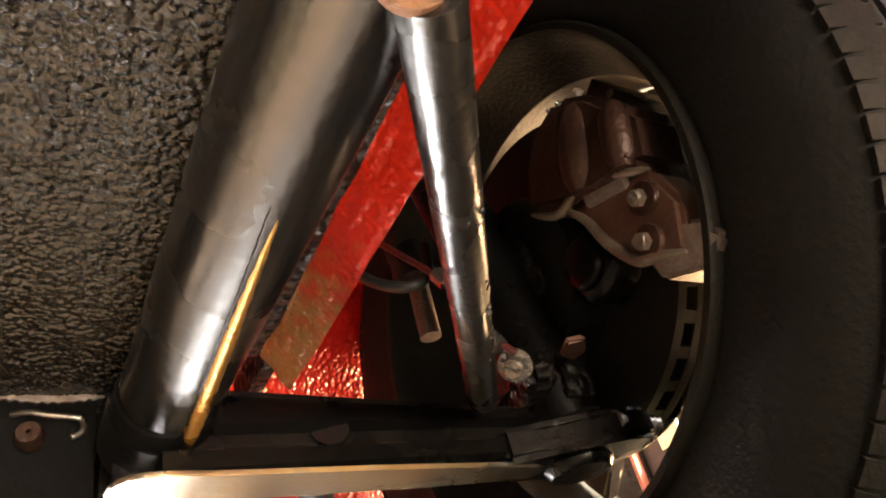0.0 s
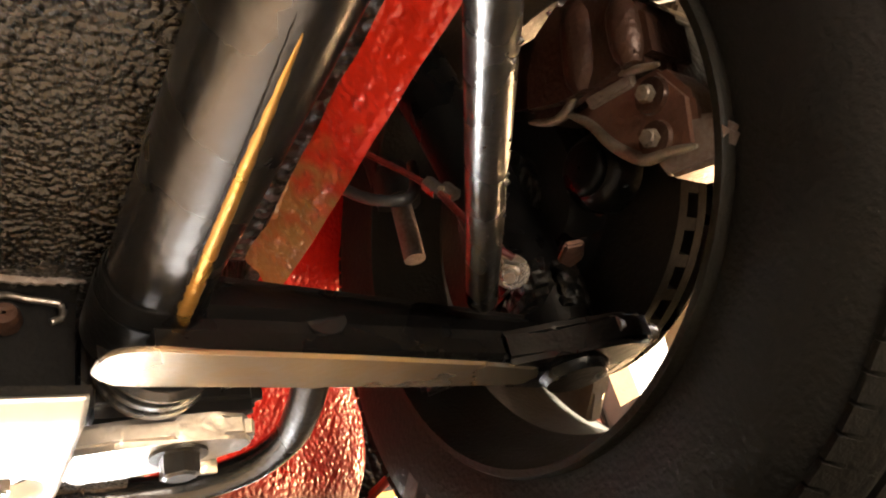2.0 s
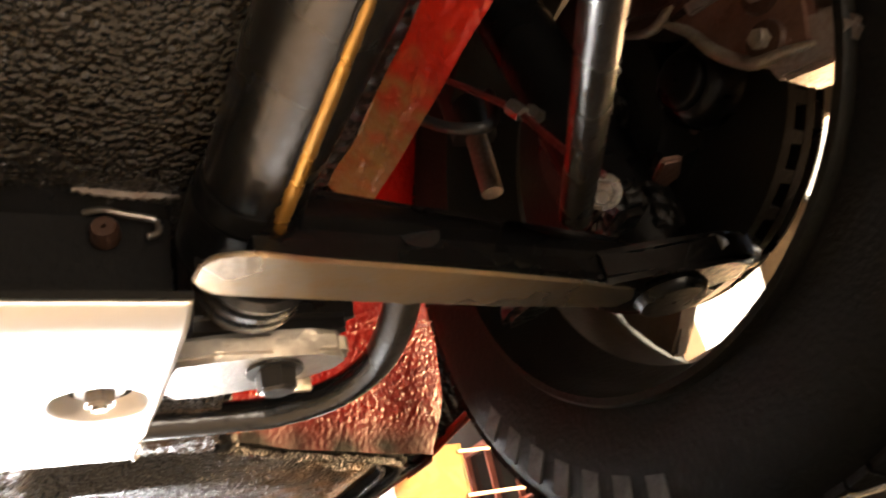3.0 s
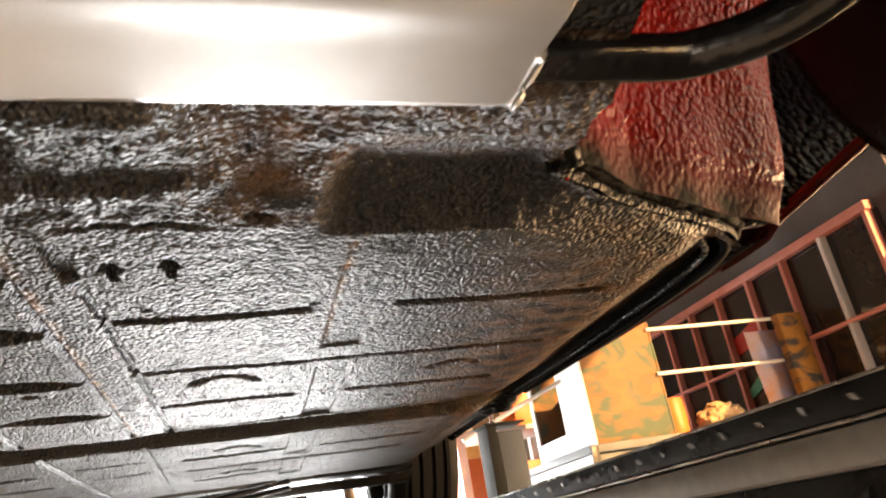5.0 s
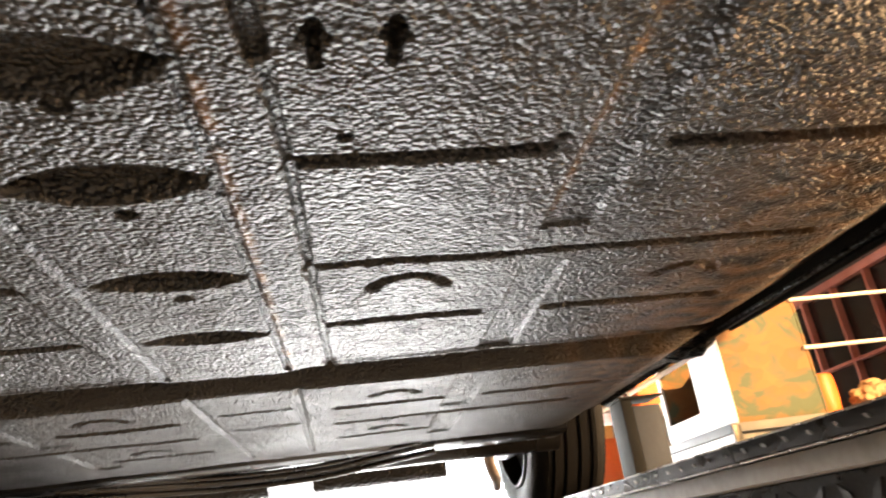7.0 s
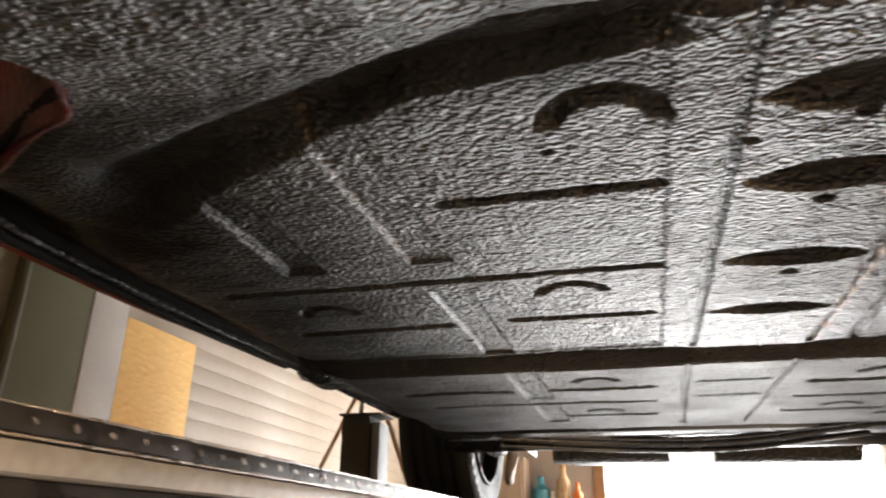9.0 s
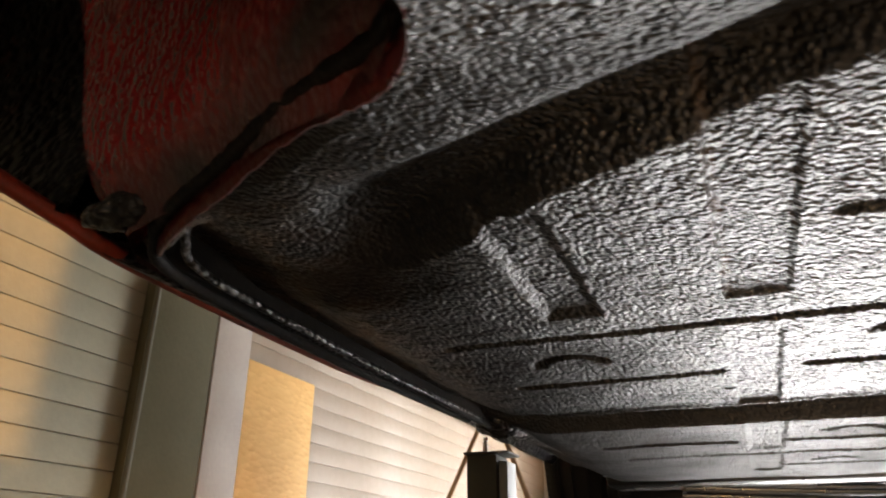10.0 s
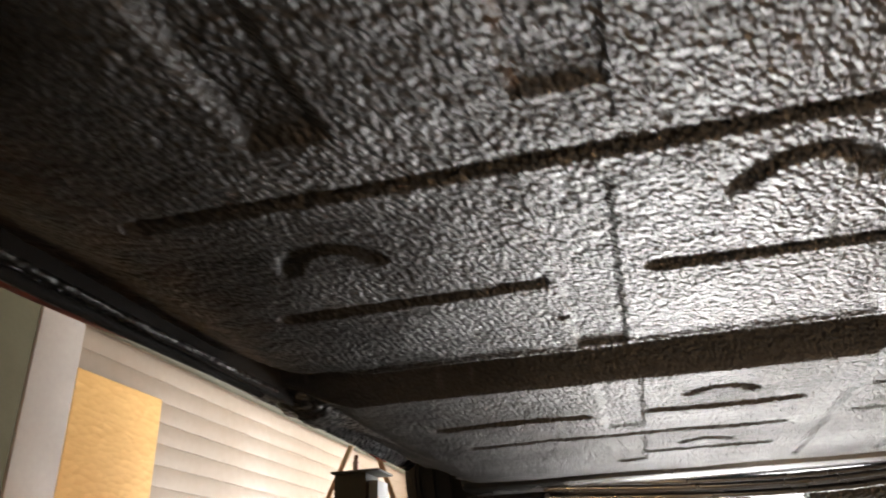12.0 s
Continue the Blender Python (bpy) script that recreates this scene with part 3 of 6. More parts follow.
bmesh.ops.translate(bm, verts=bm.verts, vec=(2.05, KY + 0.42, 1.877))
tagged(part("vase", bm, ORANGE, None, "", 40), "rounded orange vase standing inside the open crate", "vase")

# further goods behind the lift column
goods = empty("shelf_unit")
tagged(goods, "white slotted shelf unit with orange goods", "shelf")
for x in (1.62, 2.35):
    for y in (4.2, 4.7):
        boxed("upright", (x - 0.03, y - 0.03, 0), (x + 0.03, y + 0.03, 2.75), WHITE, goods, 0.003)
for z in (0.5, 1.1, 1.7, 2.2):
    boxed("shelf_board", (1.60, 4.17, z), (2.37, 4.74, z + 0.03), WHITE, goods, 0.003)
for x, z, h, m in ((1.75, 1.733, 0.32, ORANGE), (2.1, 1.733, 0.26, ORANGE), (1.85, 2.233, 0.3, CREAM), (2.18, 2.233, 0.24, ORANGE), (1.8, 1.133, 0.35, BLUE)):
    bm = bmesh.new()
    add_box(bm, (x - 0.11, 4.24, z), (x + 0.11, 4.55, z + h), 0.012)
    tagged(part("carton", bm, m, None, "", 35), "plain stored carton on the white shelf", "carton")
bm = bmesh.new()
add_cyl(bm, (1.30, 3.05, 2.02), (1.916, 3.05, 2.275), 0.012, seg=12)
tagged(part("loose_bar", bm, WHITE, None, "", 40), "white bar leaning between column and cabinet", "bar")
bm = bmesh.new()
add_box(bm, (1.25, 3.9, 0), (1.45, 3.98, 2.5), 0.004)
tagged(part("plank_stack", bm, ORANGE, None, "", 35), "tall orange painted board standing by the gateway", "board")

# rear corner with framed picture and bench goods, seen beside the gateway
cab = empty("tool_cabinet")
tagged(cab, "cream tool cabinet against the rear wall", "cabinet")
boxed("body", (-1.55, 4.78, 0), (-0.98, 5.08, 2.05), SIDING, cab, 0.006)
boxed("door", (-1.53, 4.76, 1.2), (-1.28, 4.778, 2.02), SIDING, cab, 0.004)
boxed("door", (-1.25, 4.76, 1.2), (-1.0, 4.778, 2.02), SIDING, cab, 0.004)
boxed("label", (-1.48, 4.754, 1.78), (-1.33, 4.759, 1.98), TIMBER, cab, 0.0)
for x, z, w, h, m in ((-0.88, 1.62, 0.06, 0.30, BLUE), (-0.72, 1.62, 0.05, 0.38, CREAM), (-0.62, 1.62, 0.035, 0.26, ORANGE), (-0.80, 1.62, 0.03, 0.2, WHITE)):
    bm = bmesh.new()
    add_lathe(bm, [(0, 0.001), (0, w), (h * 0.7, w), (h * 0.82, w * 0.45), (h, w * 0.42), (h, 0.001)], 20)
    bmesh.ops.rotate(bm, verts=bm.verts, matrix=Matrix.Rotation(radians(-90), 3, "Y"))
    bmesh.ops.translate(bm, verts=bm.verts, vec=(x, 4.9, z))
    tagged(part("bottle", bm, m, None, "", 40), "plain plastic bottle on the rear shelf", "bottle", group="bottles on the rear shelf")
bm = bmesh.new()
add_box(bm, (-0.96, 4.75, 1.585), (-0.53, 5.098, 1.618), 0.003)
tagged(part("wall_shelf", bm, WHITE, None, "", 35), "white wall shelf beside the gateway", "shelf")

# ---------------------------------------------------------------- drive-on lift
lift = empty("car_lift")
tagged(lift, "grey drive-on car lift with black tread-plate runways", "car lift")
RZ, LZ = 1.549, 1.5575
for s in (-1, 1):
    run = empty("runway", lift)
    tagged(run, "raised runway with grey channel and black tread plate")
    x0, x1 = s * 0.42, s * 0.95
    lo, hi = min(x0, x1), max(x0, x1)
    bm = bmesh.new()
    add_box(bm, (min(x0 + s * 0.004, x1), -1.75, RZ - 0.006), (max(x0 + s * 0.004, x1), 2.75, RZ - 0.0012))
    part("deck", bm, DECK, run, "dark steel runway deck", 30)
    bm = bmesh.new()
    add_box(bm, (min(x0, x0 + s * 0.014), -1.75, LZ - 0.0145), (max(x0, x0 + s * 0.014), 2.75, LZ - 0.0004), 0.002)
    # lozenges of the tread plate along the inner edge
    for k in range(150):
        y = -1.74 + k * 0.03
        m = Matrix.Translation((x0 + s * 0.0065, y, LZ - 0.0006)) @ Matrix.Rotation(radians(45 * (1 if k % 2 else -1)), 4, "Z")
        add_prism(bm, [(-0.007, 0), (0, -0.003), (0.007, 0), (0, 0.003)], 0, 0.0008, 0, m)
    part("tread_plate", bm, LIFT_BLACK, run, "black chequered steel plate", 30)
    # bare metal studs paint the glints of the tread
    bm = bmesh.new()
    for k in range(150):
        m = Matrix.Translation((x0, -1.728 + k * 0.03, LZ - 0.0075)) @ Matrix.Rotation(radians(-90 * s), 4, "Y") @ Matrix.Rotation(radians(62 if k % 2 else 48), 4, "Z")
        add_prism(bm, [(-0.0034, 0), (-0.0012, -0.0011), (0.0012, -0.0011), (0.0034, 0), (0.0012, 0.0011), (-0.0012, 0.0011)], -0.0002, 0.0014, 0, m)
    tagged(part("worn_studs", bm, BARE, run, "bright tread studs along the edge, painting their glints", 30), kind="stuff")
    # bare metal strips paint the sunlit rim of the runway
    bm = bmesh.new()
    add_box(bm, (min(x0 - s * 0.0022, x0 + s * 0.004), -1.75, LZ - 0.0165), (max(x0 - s * 0.0022, x0 + s * 0.004), 2.75, LZ - 0.0149), 0.0004)
    part("worn_edge", bm, BARE, run, "bare steel edge painting the sunlit rim", 30)
    bm = bmesh.new()
    add_box(bm, (min(x0 - s * 0.0005, x0 + s * 0.0012), -1.75, LZ - 0.0012), (max(x0 - s * 0.0005, x0 + s * 0.0012), 2.75, LZ + 0.0003), 0.0003)
    part("worn_edge", bm, BARE, run, "bare steel edge painting the sunlit rim", 30)
    bm = bmesh.new()
    add_box(bm, (min(x0 - s * 0.001, x0 + s * 0.05), -1.75, LZ - 0.034), (max(x0 - s * 0.001, x0 + s * 0.05), 2.75, LZ - 0.0168), 0.0055)
    part("channel", bm, LIFT_GREY, run, "grey painted channel", 30)
    bm = bmesh.new()
    add_box(bm, (min(x0 + s * 0.012, x0 + s * 0.06), -1.75, LZ - 0.15), (max(x0 + s * 0.012, x0 + s * 0.06), 2.75, LZ - 0.0345), 0.003)
    for k in range(150):
        for j in range(3):
            m = Matrix.Translation((x0 + s * 0.0122, -1.73 + k * 0.03 + 0.015 * (j % 2), LZ - 0.05 - 0.026 * j)) @ Matrix.Rotation(radians(-90 * s), 4, "Y") @ Matrix.Rotation(radians(40 * (1 if (k + j) % 2 else -1)), 4, "Z")
            add_prism(bm, [(-0.011, 0), (0, -0.004), (0.011, 0), (0, 0.004)], 0, 0.0022, 0, m)
    part("side_plate", bm, LIFT_BLACK, run, "black chequered side plate", 30)
    bm = bmesh.new()
    add_box(bm, (min(x1 - s * 0.06, x1), -1.75, RZ - 0.15), (max(x1 - s * 0.06, x1), 2.75, RZ - 0.0145), 0.003)
    part("outer_rail", bm, LIFT_GREY, run, "", 30)
    col = empty("column", lift)
    cx = s * 1.235
    split = cx + 0.045 if s < 0 else cx - 0.03
    boxed("mast", (cx - 0.075, 2.22, 0), (split, 2.36, 1.955), POST_GREY, col, 0.006)
    boxed("slide", (split + 0.005, 2.235, 0), (cx + 0.085, 2.345, 1.93), BEIGE, col, 0.004)
    boxed("cap", (cx - 0.085, 2.21, 1.957), (cx + 0.095, 2.37, 1.965), POST_GREY, col, 0.002)
    boxed("foot_plate", (cx - 0.16, 2.13, 0), (cx + 0.16, 2.45, 0.02), POST_GREY, col, 0.002)
    boxed("carriage", (min(s * 0.90, cx), 2.38, RZ - 0.14), (max(s * 0.90, cx), 2.50, RZ - 0.02), LIFT_GREY, col, 0.006)
    bm = bmesh.new()
    add_cyl(bm, (cx - 0.02, 2.29, 1.966), (cx - 0.02, 2.29, 2.03), 0.012, 0.009, 16)
    part("pin", bm, BARE, col, "brass-coloured pin", 40)
boxed("cross_beam", (-0.94, 2.56, RZ - 0.15), (0.94, 2.70, RZ - 0.02), LIFT_GREY, lift, 0.006)
boxed("cross_beam", (-0.94, -1.74, RZ - 0.15), (0.94, -1.62, RZ - 0.02), LIFT_GREY, lift, 0.006)
for s in (-1, 1):
    boxed("mast", (s * 1.15 - 0.06, -1.75, 0), (s * 1.15 + 0.06, -1.62, 1.955), POST_GREY, lift, 0.006)
    boxed("carriage", (min(s * 0.90, s * 1.10), -1.74, RZ - 0.14), (max(s * 0.90, s * 1.10), -1.63, RZ - 0.02), LIFT_GREY, lift, 0.006)
# struts that lean behind the column
for a, b in (((-1.60, 2.5, 1.61), (-1.355, 2.5, 2.11)), ((-1.262, 2.5, 2.11), (-1.09, 2.5, 1.66))):
    bm = bmesh.new()
    add_cyl(bm, a, b, 0.011, seg=12)
    part("stay", bm, TIMBER, lift, "thin brown stay bar", 40)


# ---------------------------------------------------------------- the car
car = empty("sports_car", None, (0, -0.61, RZ))
tagged(car, "red rear-engined sports coupe with black undersealed floor, standing on the lift", "car")
bpy.context.view_layer.update()
car.location = (0, 0, 0)
FZ = 1.70
AX_F, AX_R, AX_Z = -0.61, 1.66, 1.853


def smooth01(t):
    t = np.clip(t, 0, 1)
    return t * t * (3 - 2 * t)


def groove(x, y, a, b, half, soft=0.006):
    """1 inside a round-ended groove from a to b, falling to 0 over soft."""
    ax, ay = a
    dx, dy = b[0] - ax, b[1] - ay
    t = np.clip(((x - ax) * dx + (y - ay) * dy) / max(dx * dx + dy * dy, 1e-9), 0, 1)
    d = np.hypot(x - ax - t * dx, y - ay - t * dy)
    return smooth01((half + soft - d) / soft)


def pad(x, y, x0, x1, y0, y1, soft=0.004):
    d = np.maximum(np.maximum(x0 - x, x - x1), np.maximum(y0 - y, y - y1))
    return smooth01(1 - d / soft)


def crescent(x, y, cx, cy, r, half=0.006):
    """A curved bead, open towards the rear."""
    d = np.abs(np.hypot(x - cx, (y - cy)) - r)
    return smooth01((half + 0.004 - d) / 0.004) * smooth01((cy + 0.002 - y) / 0.010)


def lens(x, y, cx, cy, w, h):
    u = np.clip(1 - ((x - cx) / w) ** 2, 0, 1)
    return smooth01((h * u - np.abs(y - cy)) / 0.006 + 0.35) * (u > 0)


def noise_field(x, y, scale, seed):
    """Smooth random swell."""
    rng = np.random.RandomState(seed)
    out = np.zeros_like(x)
    for _ in range(26):
        a, p, f = rng.uniform(0, 2 * np.pi), rng.uniform(0, 2 * np.pi), scale * rng.uniform(0.5, 1.6)
        out += np.sin(f * (x * np.cos(a) + y * np.sin(a)) + p)
    return out / 26 ** 0.5 / 1.5


def half_width(y):
    """Half the width of the floor at y: full behind the wheel housings, drawn in along their seam."""
    return np.interp(y, [-1.5, -0.48, -0.412, -0.374, -0.345, -0.329, -0.287, -0.241, -0.200], [0.35, 0.345, 0.352, 0.360, 0.371, 0.378, 0.442, 0.547, 0.597])


def floor_height(x, y):
    ax = np.abs(x)
    h = 0.030 * smooth01((ax - 0.505) / 0.095) * smooth01((y + 0.35) / 0.1)
    g = np.zeros_like(x)
    for s in (-1, 1):
        u = s * x
        g = np.maximum(g, 0.0068 * groove(u, y, (0.098, -0.146), (0.236, -0.146), 0.003, 0.004))
        g = np.maximum(g, 0.0072 * groove(u, y, (0.098, 0.002), (0.486, 0.002), 0.003, 0.004) - 0.0016 * groove(u, y, (0.10, -0.017), (0.49, -0.017), 0.003, 0.011))
        g = np.maximum(g, 0.008 * groove(u, y, (0.106, 0.136), (0.237, 0.136), 0.003))
        g = np.maximum(g, 0.008 * groove(u, y, (0.308, 0.138), (0.470, 0.142), 0.003))
        g = np.maximum(g, 0.008 * groove(u, y, (0.105, 0.50), (0.245, 0.50), 0.003))
        g = np.maximum(g, 0.008 * groove(u, y, (0.311, 0.50), (0.465, 0.50), 0.003))
        g = np.maximum(g, 0.008 * groove(u, y, (0.105, 0.61), (0.450, 0.61), 0.003))
        g = np.maximum(g, 0.007 * groove(u, y, (0.105, 0.74), (0.250, 0.74), 0.003))
        g = np.maximum(g, 0.0029 * pad(u, y, 0.259, 0.290, -0.268, -0.044))
        g = np.maximum(g, 0.0029 * pad(u, y, 0.262, 0.293, 0.030, 0.262))
        g = np.maximum(g, 0.0029 * pad(u, y, 0.254, 0.288, 0.372, 0.565))
        g = np.maximum(g, 0.003 * pad(u, y, 0.254, 0.288, 0.63, 0.80))
        g = np.maximum(g, 0.0055 * crescent(u, y, 0.172, 0.062, 0.029, 0.0035))
        g = np.maximum(g, 0.0045 * crescent(u, y, 0.412, 0.080, 0.026, 0.0035))
        g = np.maximum(g, 0.0055 * crescent(u, y, 0.180, 0.455, 0.029, 0.0035))
        g = np.maximum(g, 0.005 * crescent(u, y, 0.180, 0.70, 0.027, 0.0035))
        # seams of the tunnel cover and the flanges beside it
        g = np.maximum(g, 0.004 * groove(u, y, (0.056, -0.34), (0.060, 0.27), 0.0015, 0.003))
        g = np.maximum(g, 0.004 * groove(u, y, (0.062, 0.37), (0.052, 0.86), 0.0015, 0.003))
        h = h + 0.0022 * smooth01((u - 0.090) / 0.006) * smooth01((0.27 - y) / 0.01)
    g = np.maximum(g, 0.0068 * groove(x, y, (0.312, -0.146), (0.486, -0.146), 0.003, 0.004))
    g = np.maximum(g, 0.0052 * pad(-x, y, 0.372, 0.394, -0.185, -0.048, 0.009))
    g = np.maximum(g, 0.0075 * crescent(x, y, -0.127, -0.222, 0.030, 0.005))
    for cy, hh in ((-0.232, 0.020), (-0.137, 0.020), (0.002, 0.018), (0.138, 0.017)):
        g = np.maximum(g, 0.013 * lens(x, y, 0.004, cy, 0.054, hh))
    for cy in (-0.207, -0.103, 0.037):
        g = np.maximum(g, 0.006 * groove(x, y, (0.004, cy), (0.0041, cy), 0.0045, 0.003))
    for cy in (0.47, 0.58):
        g = np.maximum(g, 0.005 * groove(x, y, (-0.04, cy), (0.045, cy), 0.0015, 0.004))
    # small drain holes
    for hx, hy in ((0.125, -0.168), (0.242, -0.158), (0.462, -0.160), (-0.05, -0.19), (-0.16, -0.20), (0.36, 0.19), (-0.30, 0.20)):
        g = np.maximum(g, 0.010 * groove(x, y, (hx, hy), (hx + 0.001, hy), 0.0022, 0.002))
    # cross channel under the seats, shallower over the tunnel and flared at the sills
    near = 0.268 + 0.012 * smooth01((0.085 - ax) / 0.03) - 0.012 * smooth01((ax - 0.46) / 0.04)
    chan = smooth01((y - near) / 0.006) * smooth01((0.366 - y) / 0.012)
    depth = 0.035 - 0.015 * smooth01((0.075 - ax) / 0.02)
    g = np.maximum(g, depth * chan)
    # slots with an arrow head
    for sx in (0.1140, 0.1475):
        g = np.maximum(g, 0.014 * groove(x, y, (sx, -0.240), (sx, -0.2262), 0.0020, 0.0012))
        g = np.maximum(g, 0.014 * groove(x, y, (sx - 0.0042, -0.2428), (sx + 0.0042, -0.2428), 0.0020, 0.0012))
        g = np.maximum(g, 0.014 * groove(x, y, (sx - 0.0018, -0.2470), (sx + 0.0018, -0.2470), 0.0026, 0.0012))
        g = np.maximum(g, 0.014 * groove(x, y, (sx, -0.2525), (sx, -0.2480), 0.0020, 0.0012))
    # crease beside the tunnel flange, deep at its front end
    g = np.maximum(g, 0.0065 * groove(x, y, (0.087, -0.285), (0.0905, -0.236), 0.0032, 0.003))
    g = np.maximum(g, 0.0040 * groove(x, y, (0.0915, -0.225), (0.0965, -0.150), 0.0012, 0.0025))
    g = np.maximum(g, 0.0050 * groove(x, y, (0.0965, -0.146), (0.098, -0.004), 0.0014, 0.0025))
    g = np.maximum(g, 0.0045 * groove(x, y, (0.099, 0.010), (0.103, 0.275), 0.0014, 0.0025))
    h = h + g
    # toe-board hollow in front of the flat floor, driver's side
    yl = np.interp(x, [-0.52, -0.47, -0.42, -0.36, -0.30, -0.22, -0.08], [-0.185, -0.190, -0.212, -0.240, -0.262, -0.298, -0.308])
    wl = np.interp(x, [-0.52, -0.45, -0.36, -0.25, -0.08], [0.030, 0.050, 0.030, 0.024, 0.020])
    fade = smooth01((-0.075 - x) / 0.03) * smooth01((x + 0.505) / 0.07)
    d = (y - yl) / wl
    h = h + (0.016 + 0.007 * smooth01((-0.27 - x) / 0.10)) * fade * np.where(d > 0, smooth01(1.9 - 1.6 * d), np.exp(-(np.minimum(d, 0) / 0.6) ** 2))
    fwd = smooth01((-0.295 - y) / 0.13)
    mid_left = smooth01((0.215 - ax) / 0.05) * smooth01((ax - 0.02) / 0.05 + 0.6) * (x < 0)
    h = h - 0.018 * fwd * mid_left * smooth01((y + 0.62) / 0.1)
    h = h + 0.010 * smooth01((-0.39 - x) / 0.12) * smooth01((-0.09 - y) / 0.06)
    h = h - 0.037 * (x < 0) * smooth01((-0.265 - y) / 0.16) * (1 - mid_left) * smooth01((y + 0.50) / 0.04) * smooth01((y + 0.52) / 0.06)
    h = h - 0.005 * mid_left * groove(x, y, (-0.2, -0.300), (0.0, -0.300), 0.004, 0.006)
    # toe board on the other side: a step up, then a shelf that falls gently forward
    clear = smooth01((y + 0.468) / 0.035)
    toe = smooth01((x - 0.228) / 0.026) * smooth01((0.580 - x) / 0.22) * clear
    edge = np.interp(x, [0.24, 0.36, 0.407, 0.445, 0.485], [-0.279, -0.277, -0.255, -0.236, -0.217])
    rise = np.maximum(edge - y, 0)
    h = h + toe * (0.028 * (1 - np.exp(-(rise / (0.022 + 0.045 * smooth01((x - 0.345) / 0.06))) ** 1.3)) - 0.46 * np.maximum(-0.326 - y, 0) + 0.26 * np.maximum(-0.40 - y, 0))
    # lumpy boss between tunnel and toe board: shelf, crack, hollow and a face that drops forward
    boss = smooth01((x - 0.085) / 0.022) * smooth01((0.190 - x) / 0.045) * clear
    h = h + boss * (-0.08 * np.maximum(-0.297 - y, 0) + 0.006 * smooth01((-0.345 - y) / 0.016) - 0.26 * np.maximum(-0.367 - y, 0))
    h = h + 0.011 * np.exp(-(((x - 0.204) / 0.020) ** 2)) * smooth01((-0.315 - y) / 0.03) * clear
    h = h + 0.004 * boss * groove(x, y, (0.09, -0.304), (0.205, -0.301), 0.0012, 0.003)
    h = h + 0.009 * groove(x, y, (0.197, -0.309), (0.204, -0.307), 0.003, 0.004)
    h = h + 0.018 * smooth01((0.092 - np.abs(x - 0.01)) / 0.03) * smooth01((-0.335 - y) / 0.05) * (x > -0.08)
    h = h + 0.066 * smooth01((-0.47 - y) / 0.13)
    lump = smooth01((-0.27 - y) / 0.05) * smooth01((y + 0.50) / 0.08)
    h = h + (0.0004 + 0.0009 * lump) * noise_field(x, y, 190, 3) + 0.0010 * noise_field(x, y, 32, 5) + 0.0012 * lump * noise_field(x, y, 70, 9)
    h = h + 0.0013 * boss * lump * noise_field(x, y, 330, 13)
    return h


def sheet(name, xs, ys, place, mat, parent, stain=None, label="", dull_map=None):
    """A fine sheet over the grid xs by ys; place gives x, y, z arrays."""
    U, Y = np.meshgrid(xs, ys)
    X, Y, Z = place(U, Y)
    verts = np.stack([X, Y, Z], -1).reshape(-1, 3)
    nx, ny = len(xs), len(ys)
    i = np.arange(nx * ny).reshape(ny, nx)
    quads = np.stack([i[:-1, :-1], i[1:, :-1], i[1:, 1:], i[:-1, 1:]], -1).reshape(-1, 4)
    me = bpy.data.meshes.new(name)
    me.from_pydata(verts.tolist(), [], quads.tolist())
    me.polygons.foreach_set("use_smooth", [True] * len(me.polygons))
    me.materials.append(mat)
    if stain is not None:
        at = me.attributes.new("stain", "FLOAT", "POINT")
        at.data.foreach_set("value", np.clip(stain(X, Y, Z), 0, 1).astype(np.float32).ravel())
    if dull_map is not None:
        at = me.attributes.new("dirt_shade", "FLOAT", "POINT")
        at.data.foreach_set("value", np.clip(dull_map(X, Y, Z), 0, 1).astype(np.float32).ravel())
    ob = new(name, me)
    ob.parent = parent
    if label:
        tagged(ob, label)
    return ob


def dirt_shade(X, Y, Z):
    """Cuts gloss to paint left-side and toe-board hollow shade, broken by clean glossy specks."""
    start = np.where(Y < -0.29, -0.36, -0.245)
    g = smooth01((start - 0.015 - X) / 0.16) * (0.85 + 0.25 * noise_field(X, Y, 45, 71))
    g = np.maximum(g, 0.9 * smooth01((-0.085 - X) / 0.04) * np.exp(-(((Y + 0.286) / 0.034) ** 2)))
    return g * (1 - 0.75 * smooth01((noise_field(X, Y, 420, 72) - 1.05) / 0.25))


def rust_warm_light(X, Y, Z):
    n = 0.5 + 0.5 * noise_field(X, Y, 160, 21)
    r = np.exp(-(((X - 0.064) / 0.0035) ** 2)) * (Y < 0.27) * n
    r += 0.8 * np.exp(-(((X - 0.259) / 0.003) ** 2)) * (Y > -0.27) * (Y < -0.045) * n
    r += 0.25 * np.exp(-(((X + 0.290) / 0.002) ** 2)) * (Y > -0.27) * (Y < -0.045) * n
    r += 0.55 * np.exp(-(((X - 0.205) / 0.026) ** 2)) * smooth01((-0.29 - Y) / 0.03) * (Y > -0.45) * n
    # tan dirt, spread wide to paint warm side light on the right floor
    r += 1.35 * smooth01((np.abs(X) - 0.31) / 0.22) * smooth01((Y + 0.34) / 0.20) * smooth01((0.8 - Y) / 0.6) * n * (X > 0)
    r += 0.16 * smooth01((np.abs(X) - 0.44) / 0.12) * smooth01((0.3 - Y) / 0.2) * n * (X < 0)
    r += 0.30 * smooth01((X - 0.20) / 0.03) * smooth01((-0.325 - Y) / 0.03) * (Y > -0.47) * n
    return r * 0.9


ys = np.concatenate([np.linspace(-0.61, -0.47, 110)[:-1], np.linspace(-0.47, 0.322, 634)])
us = np.linspace(-1, 1, 331)
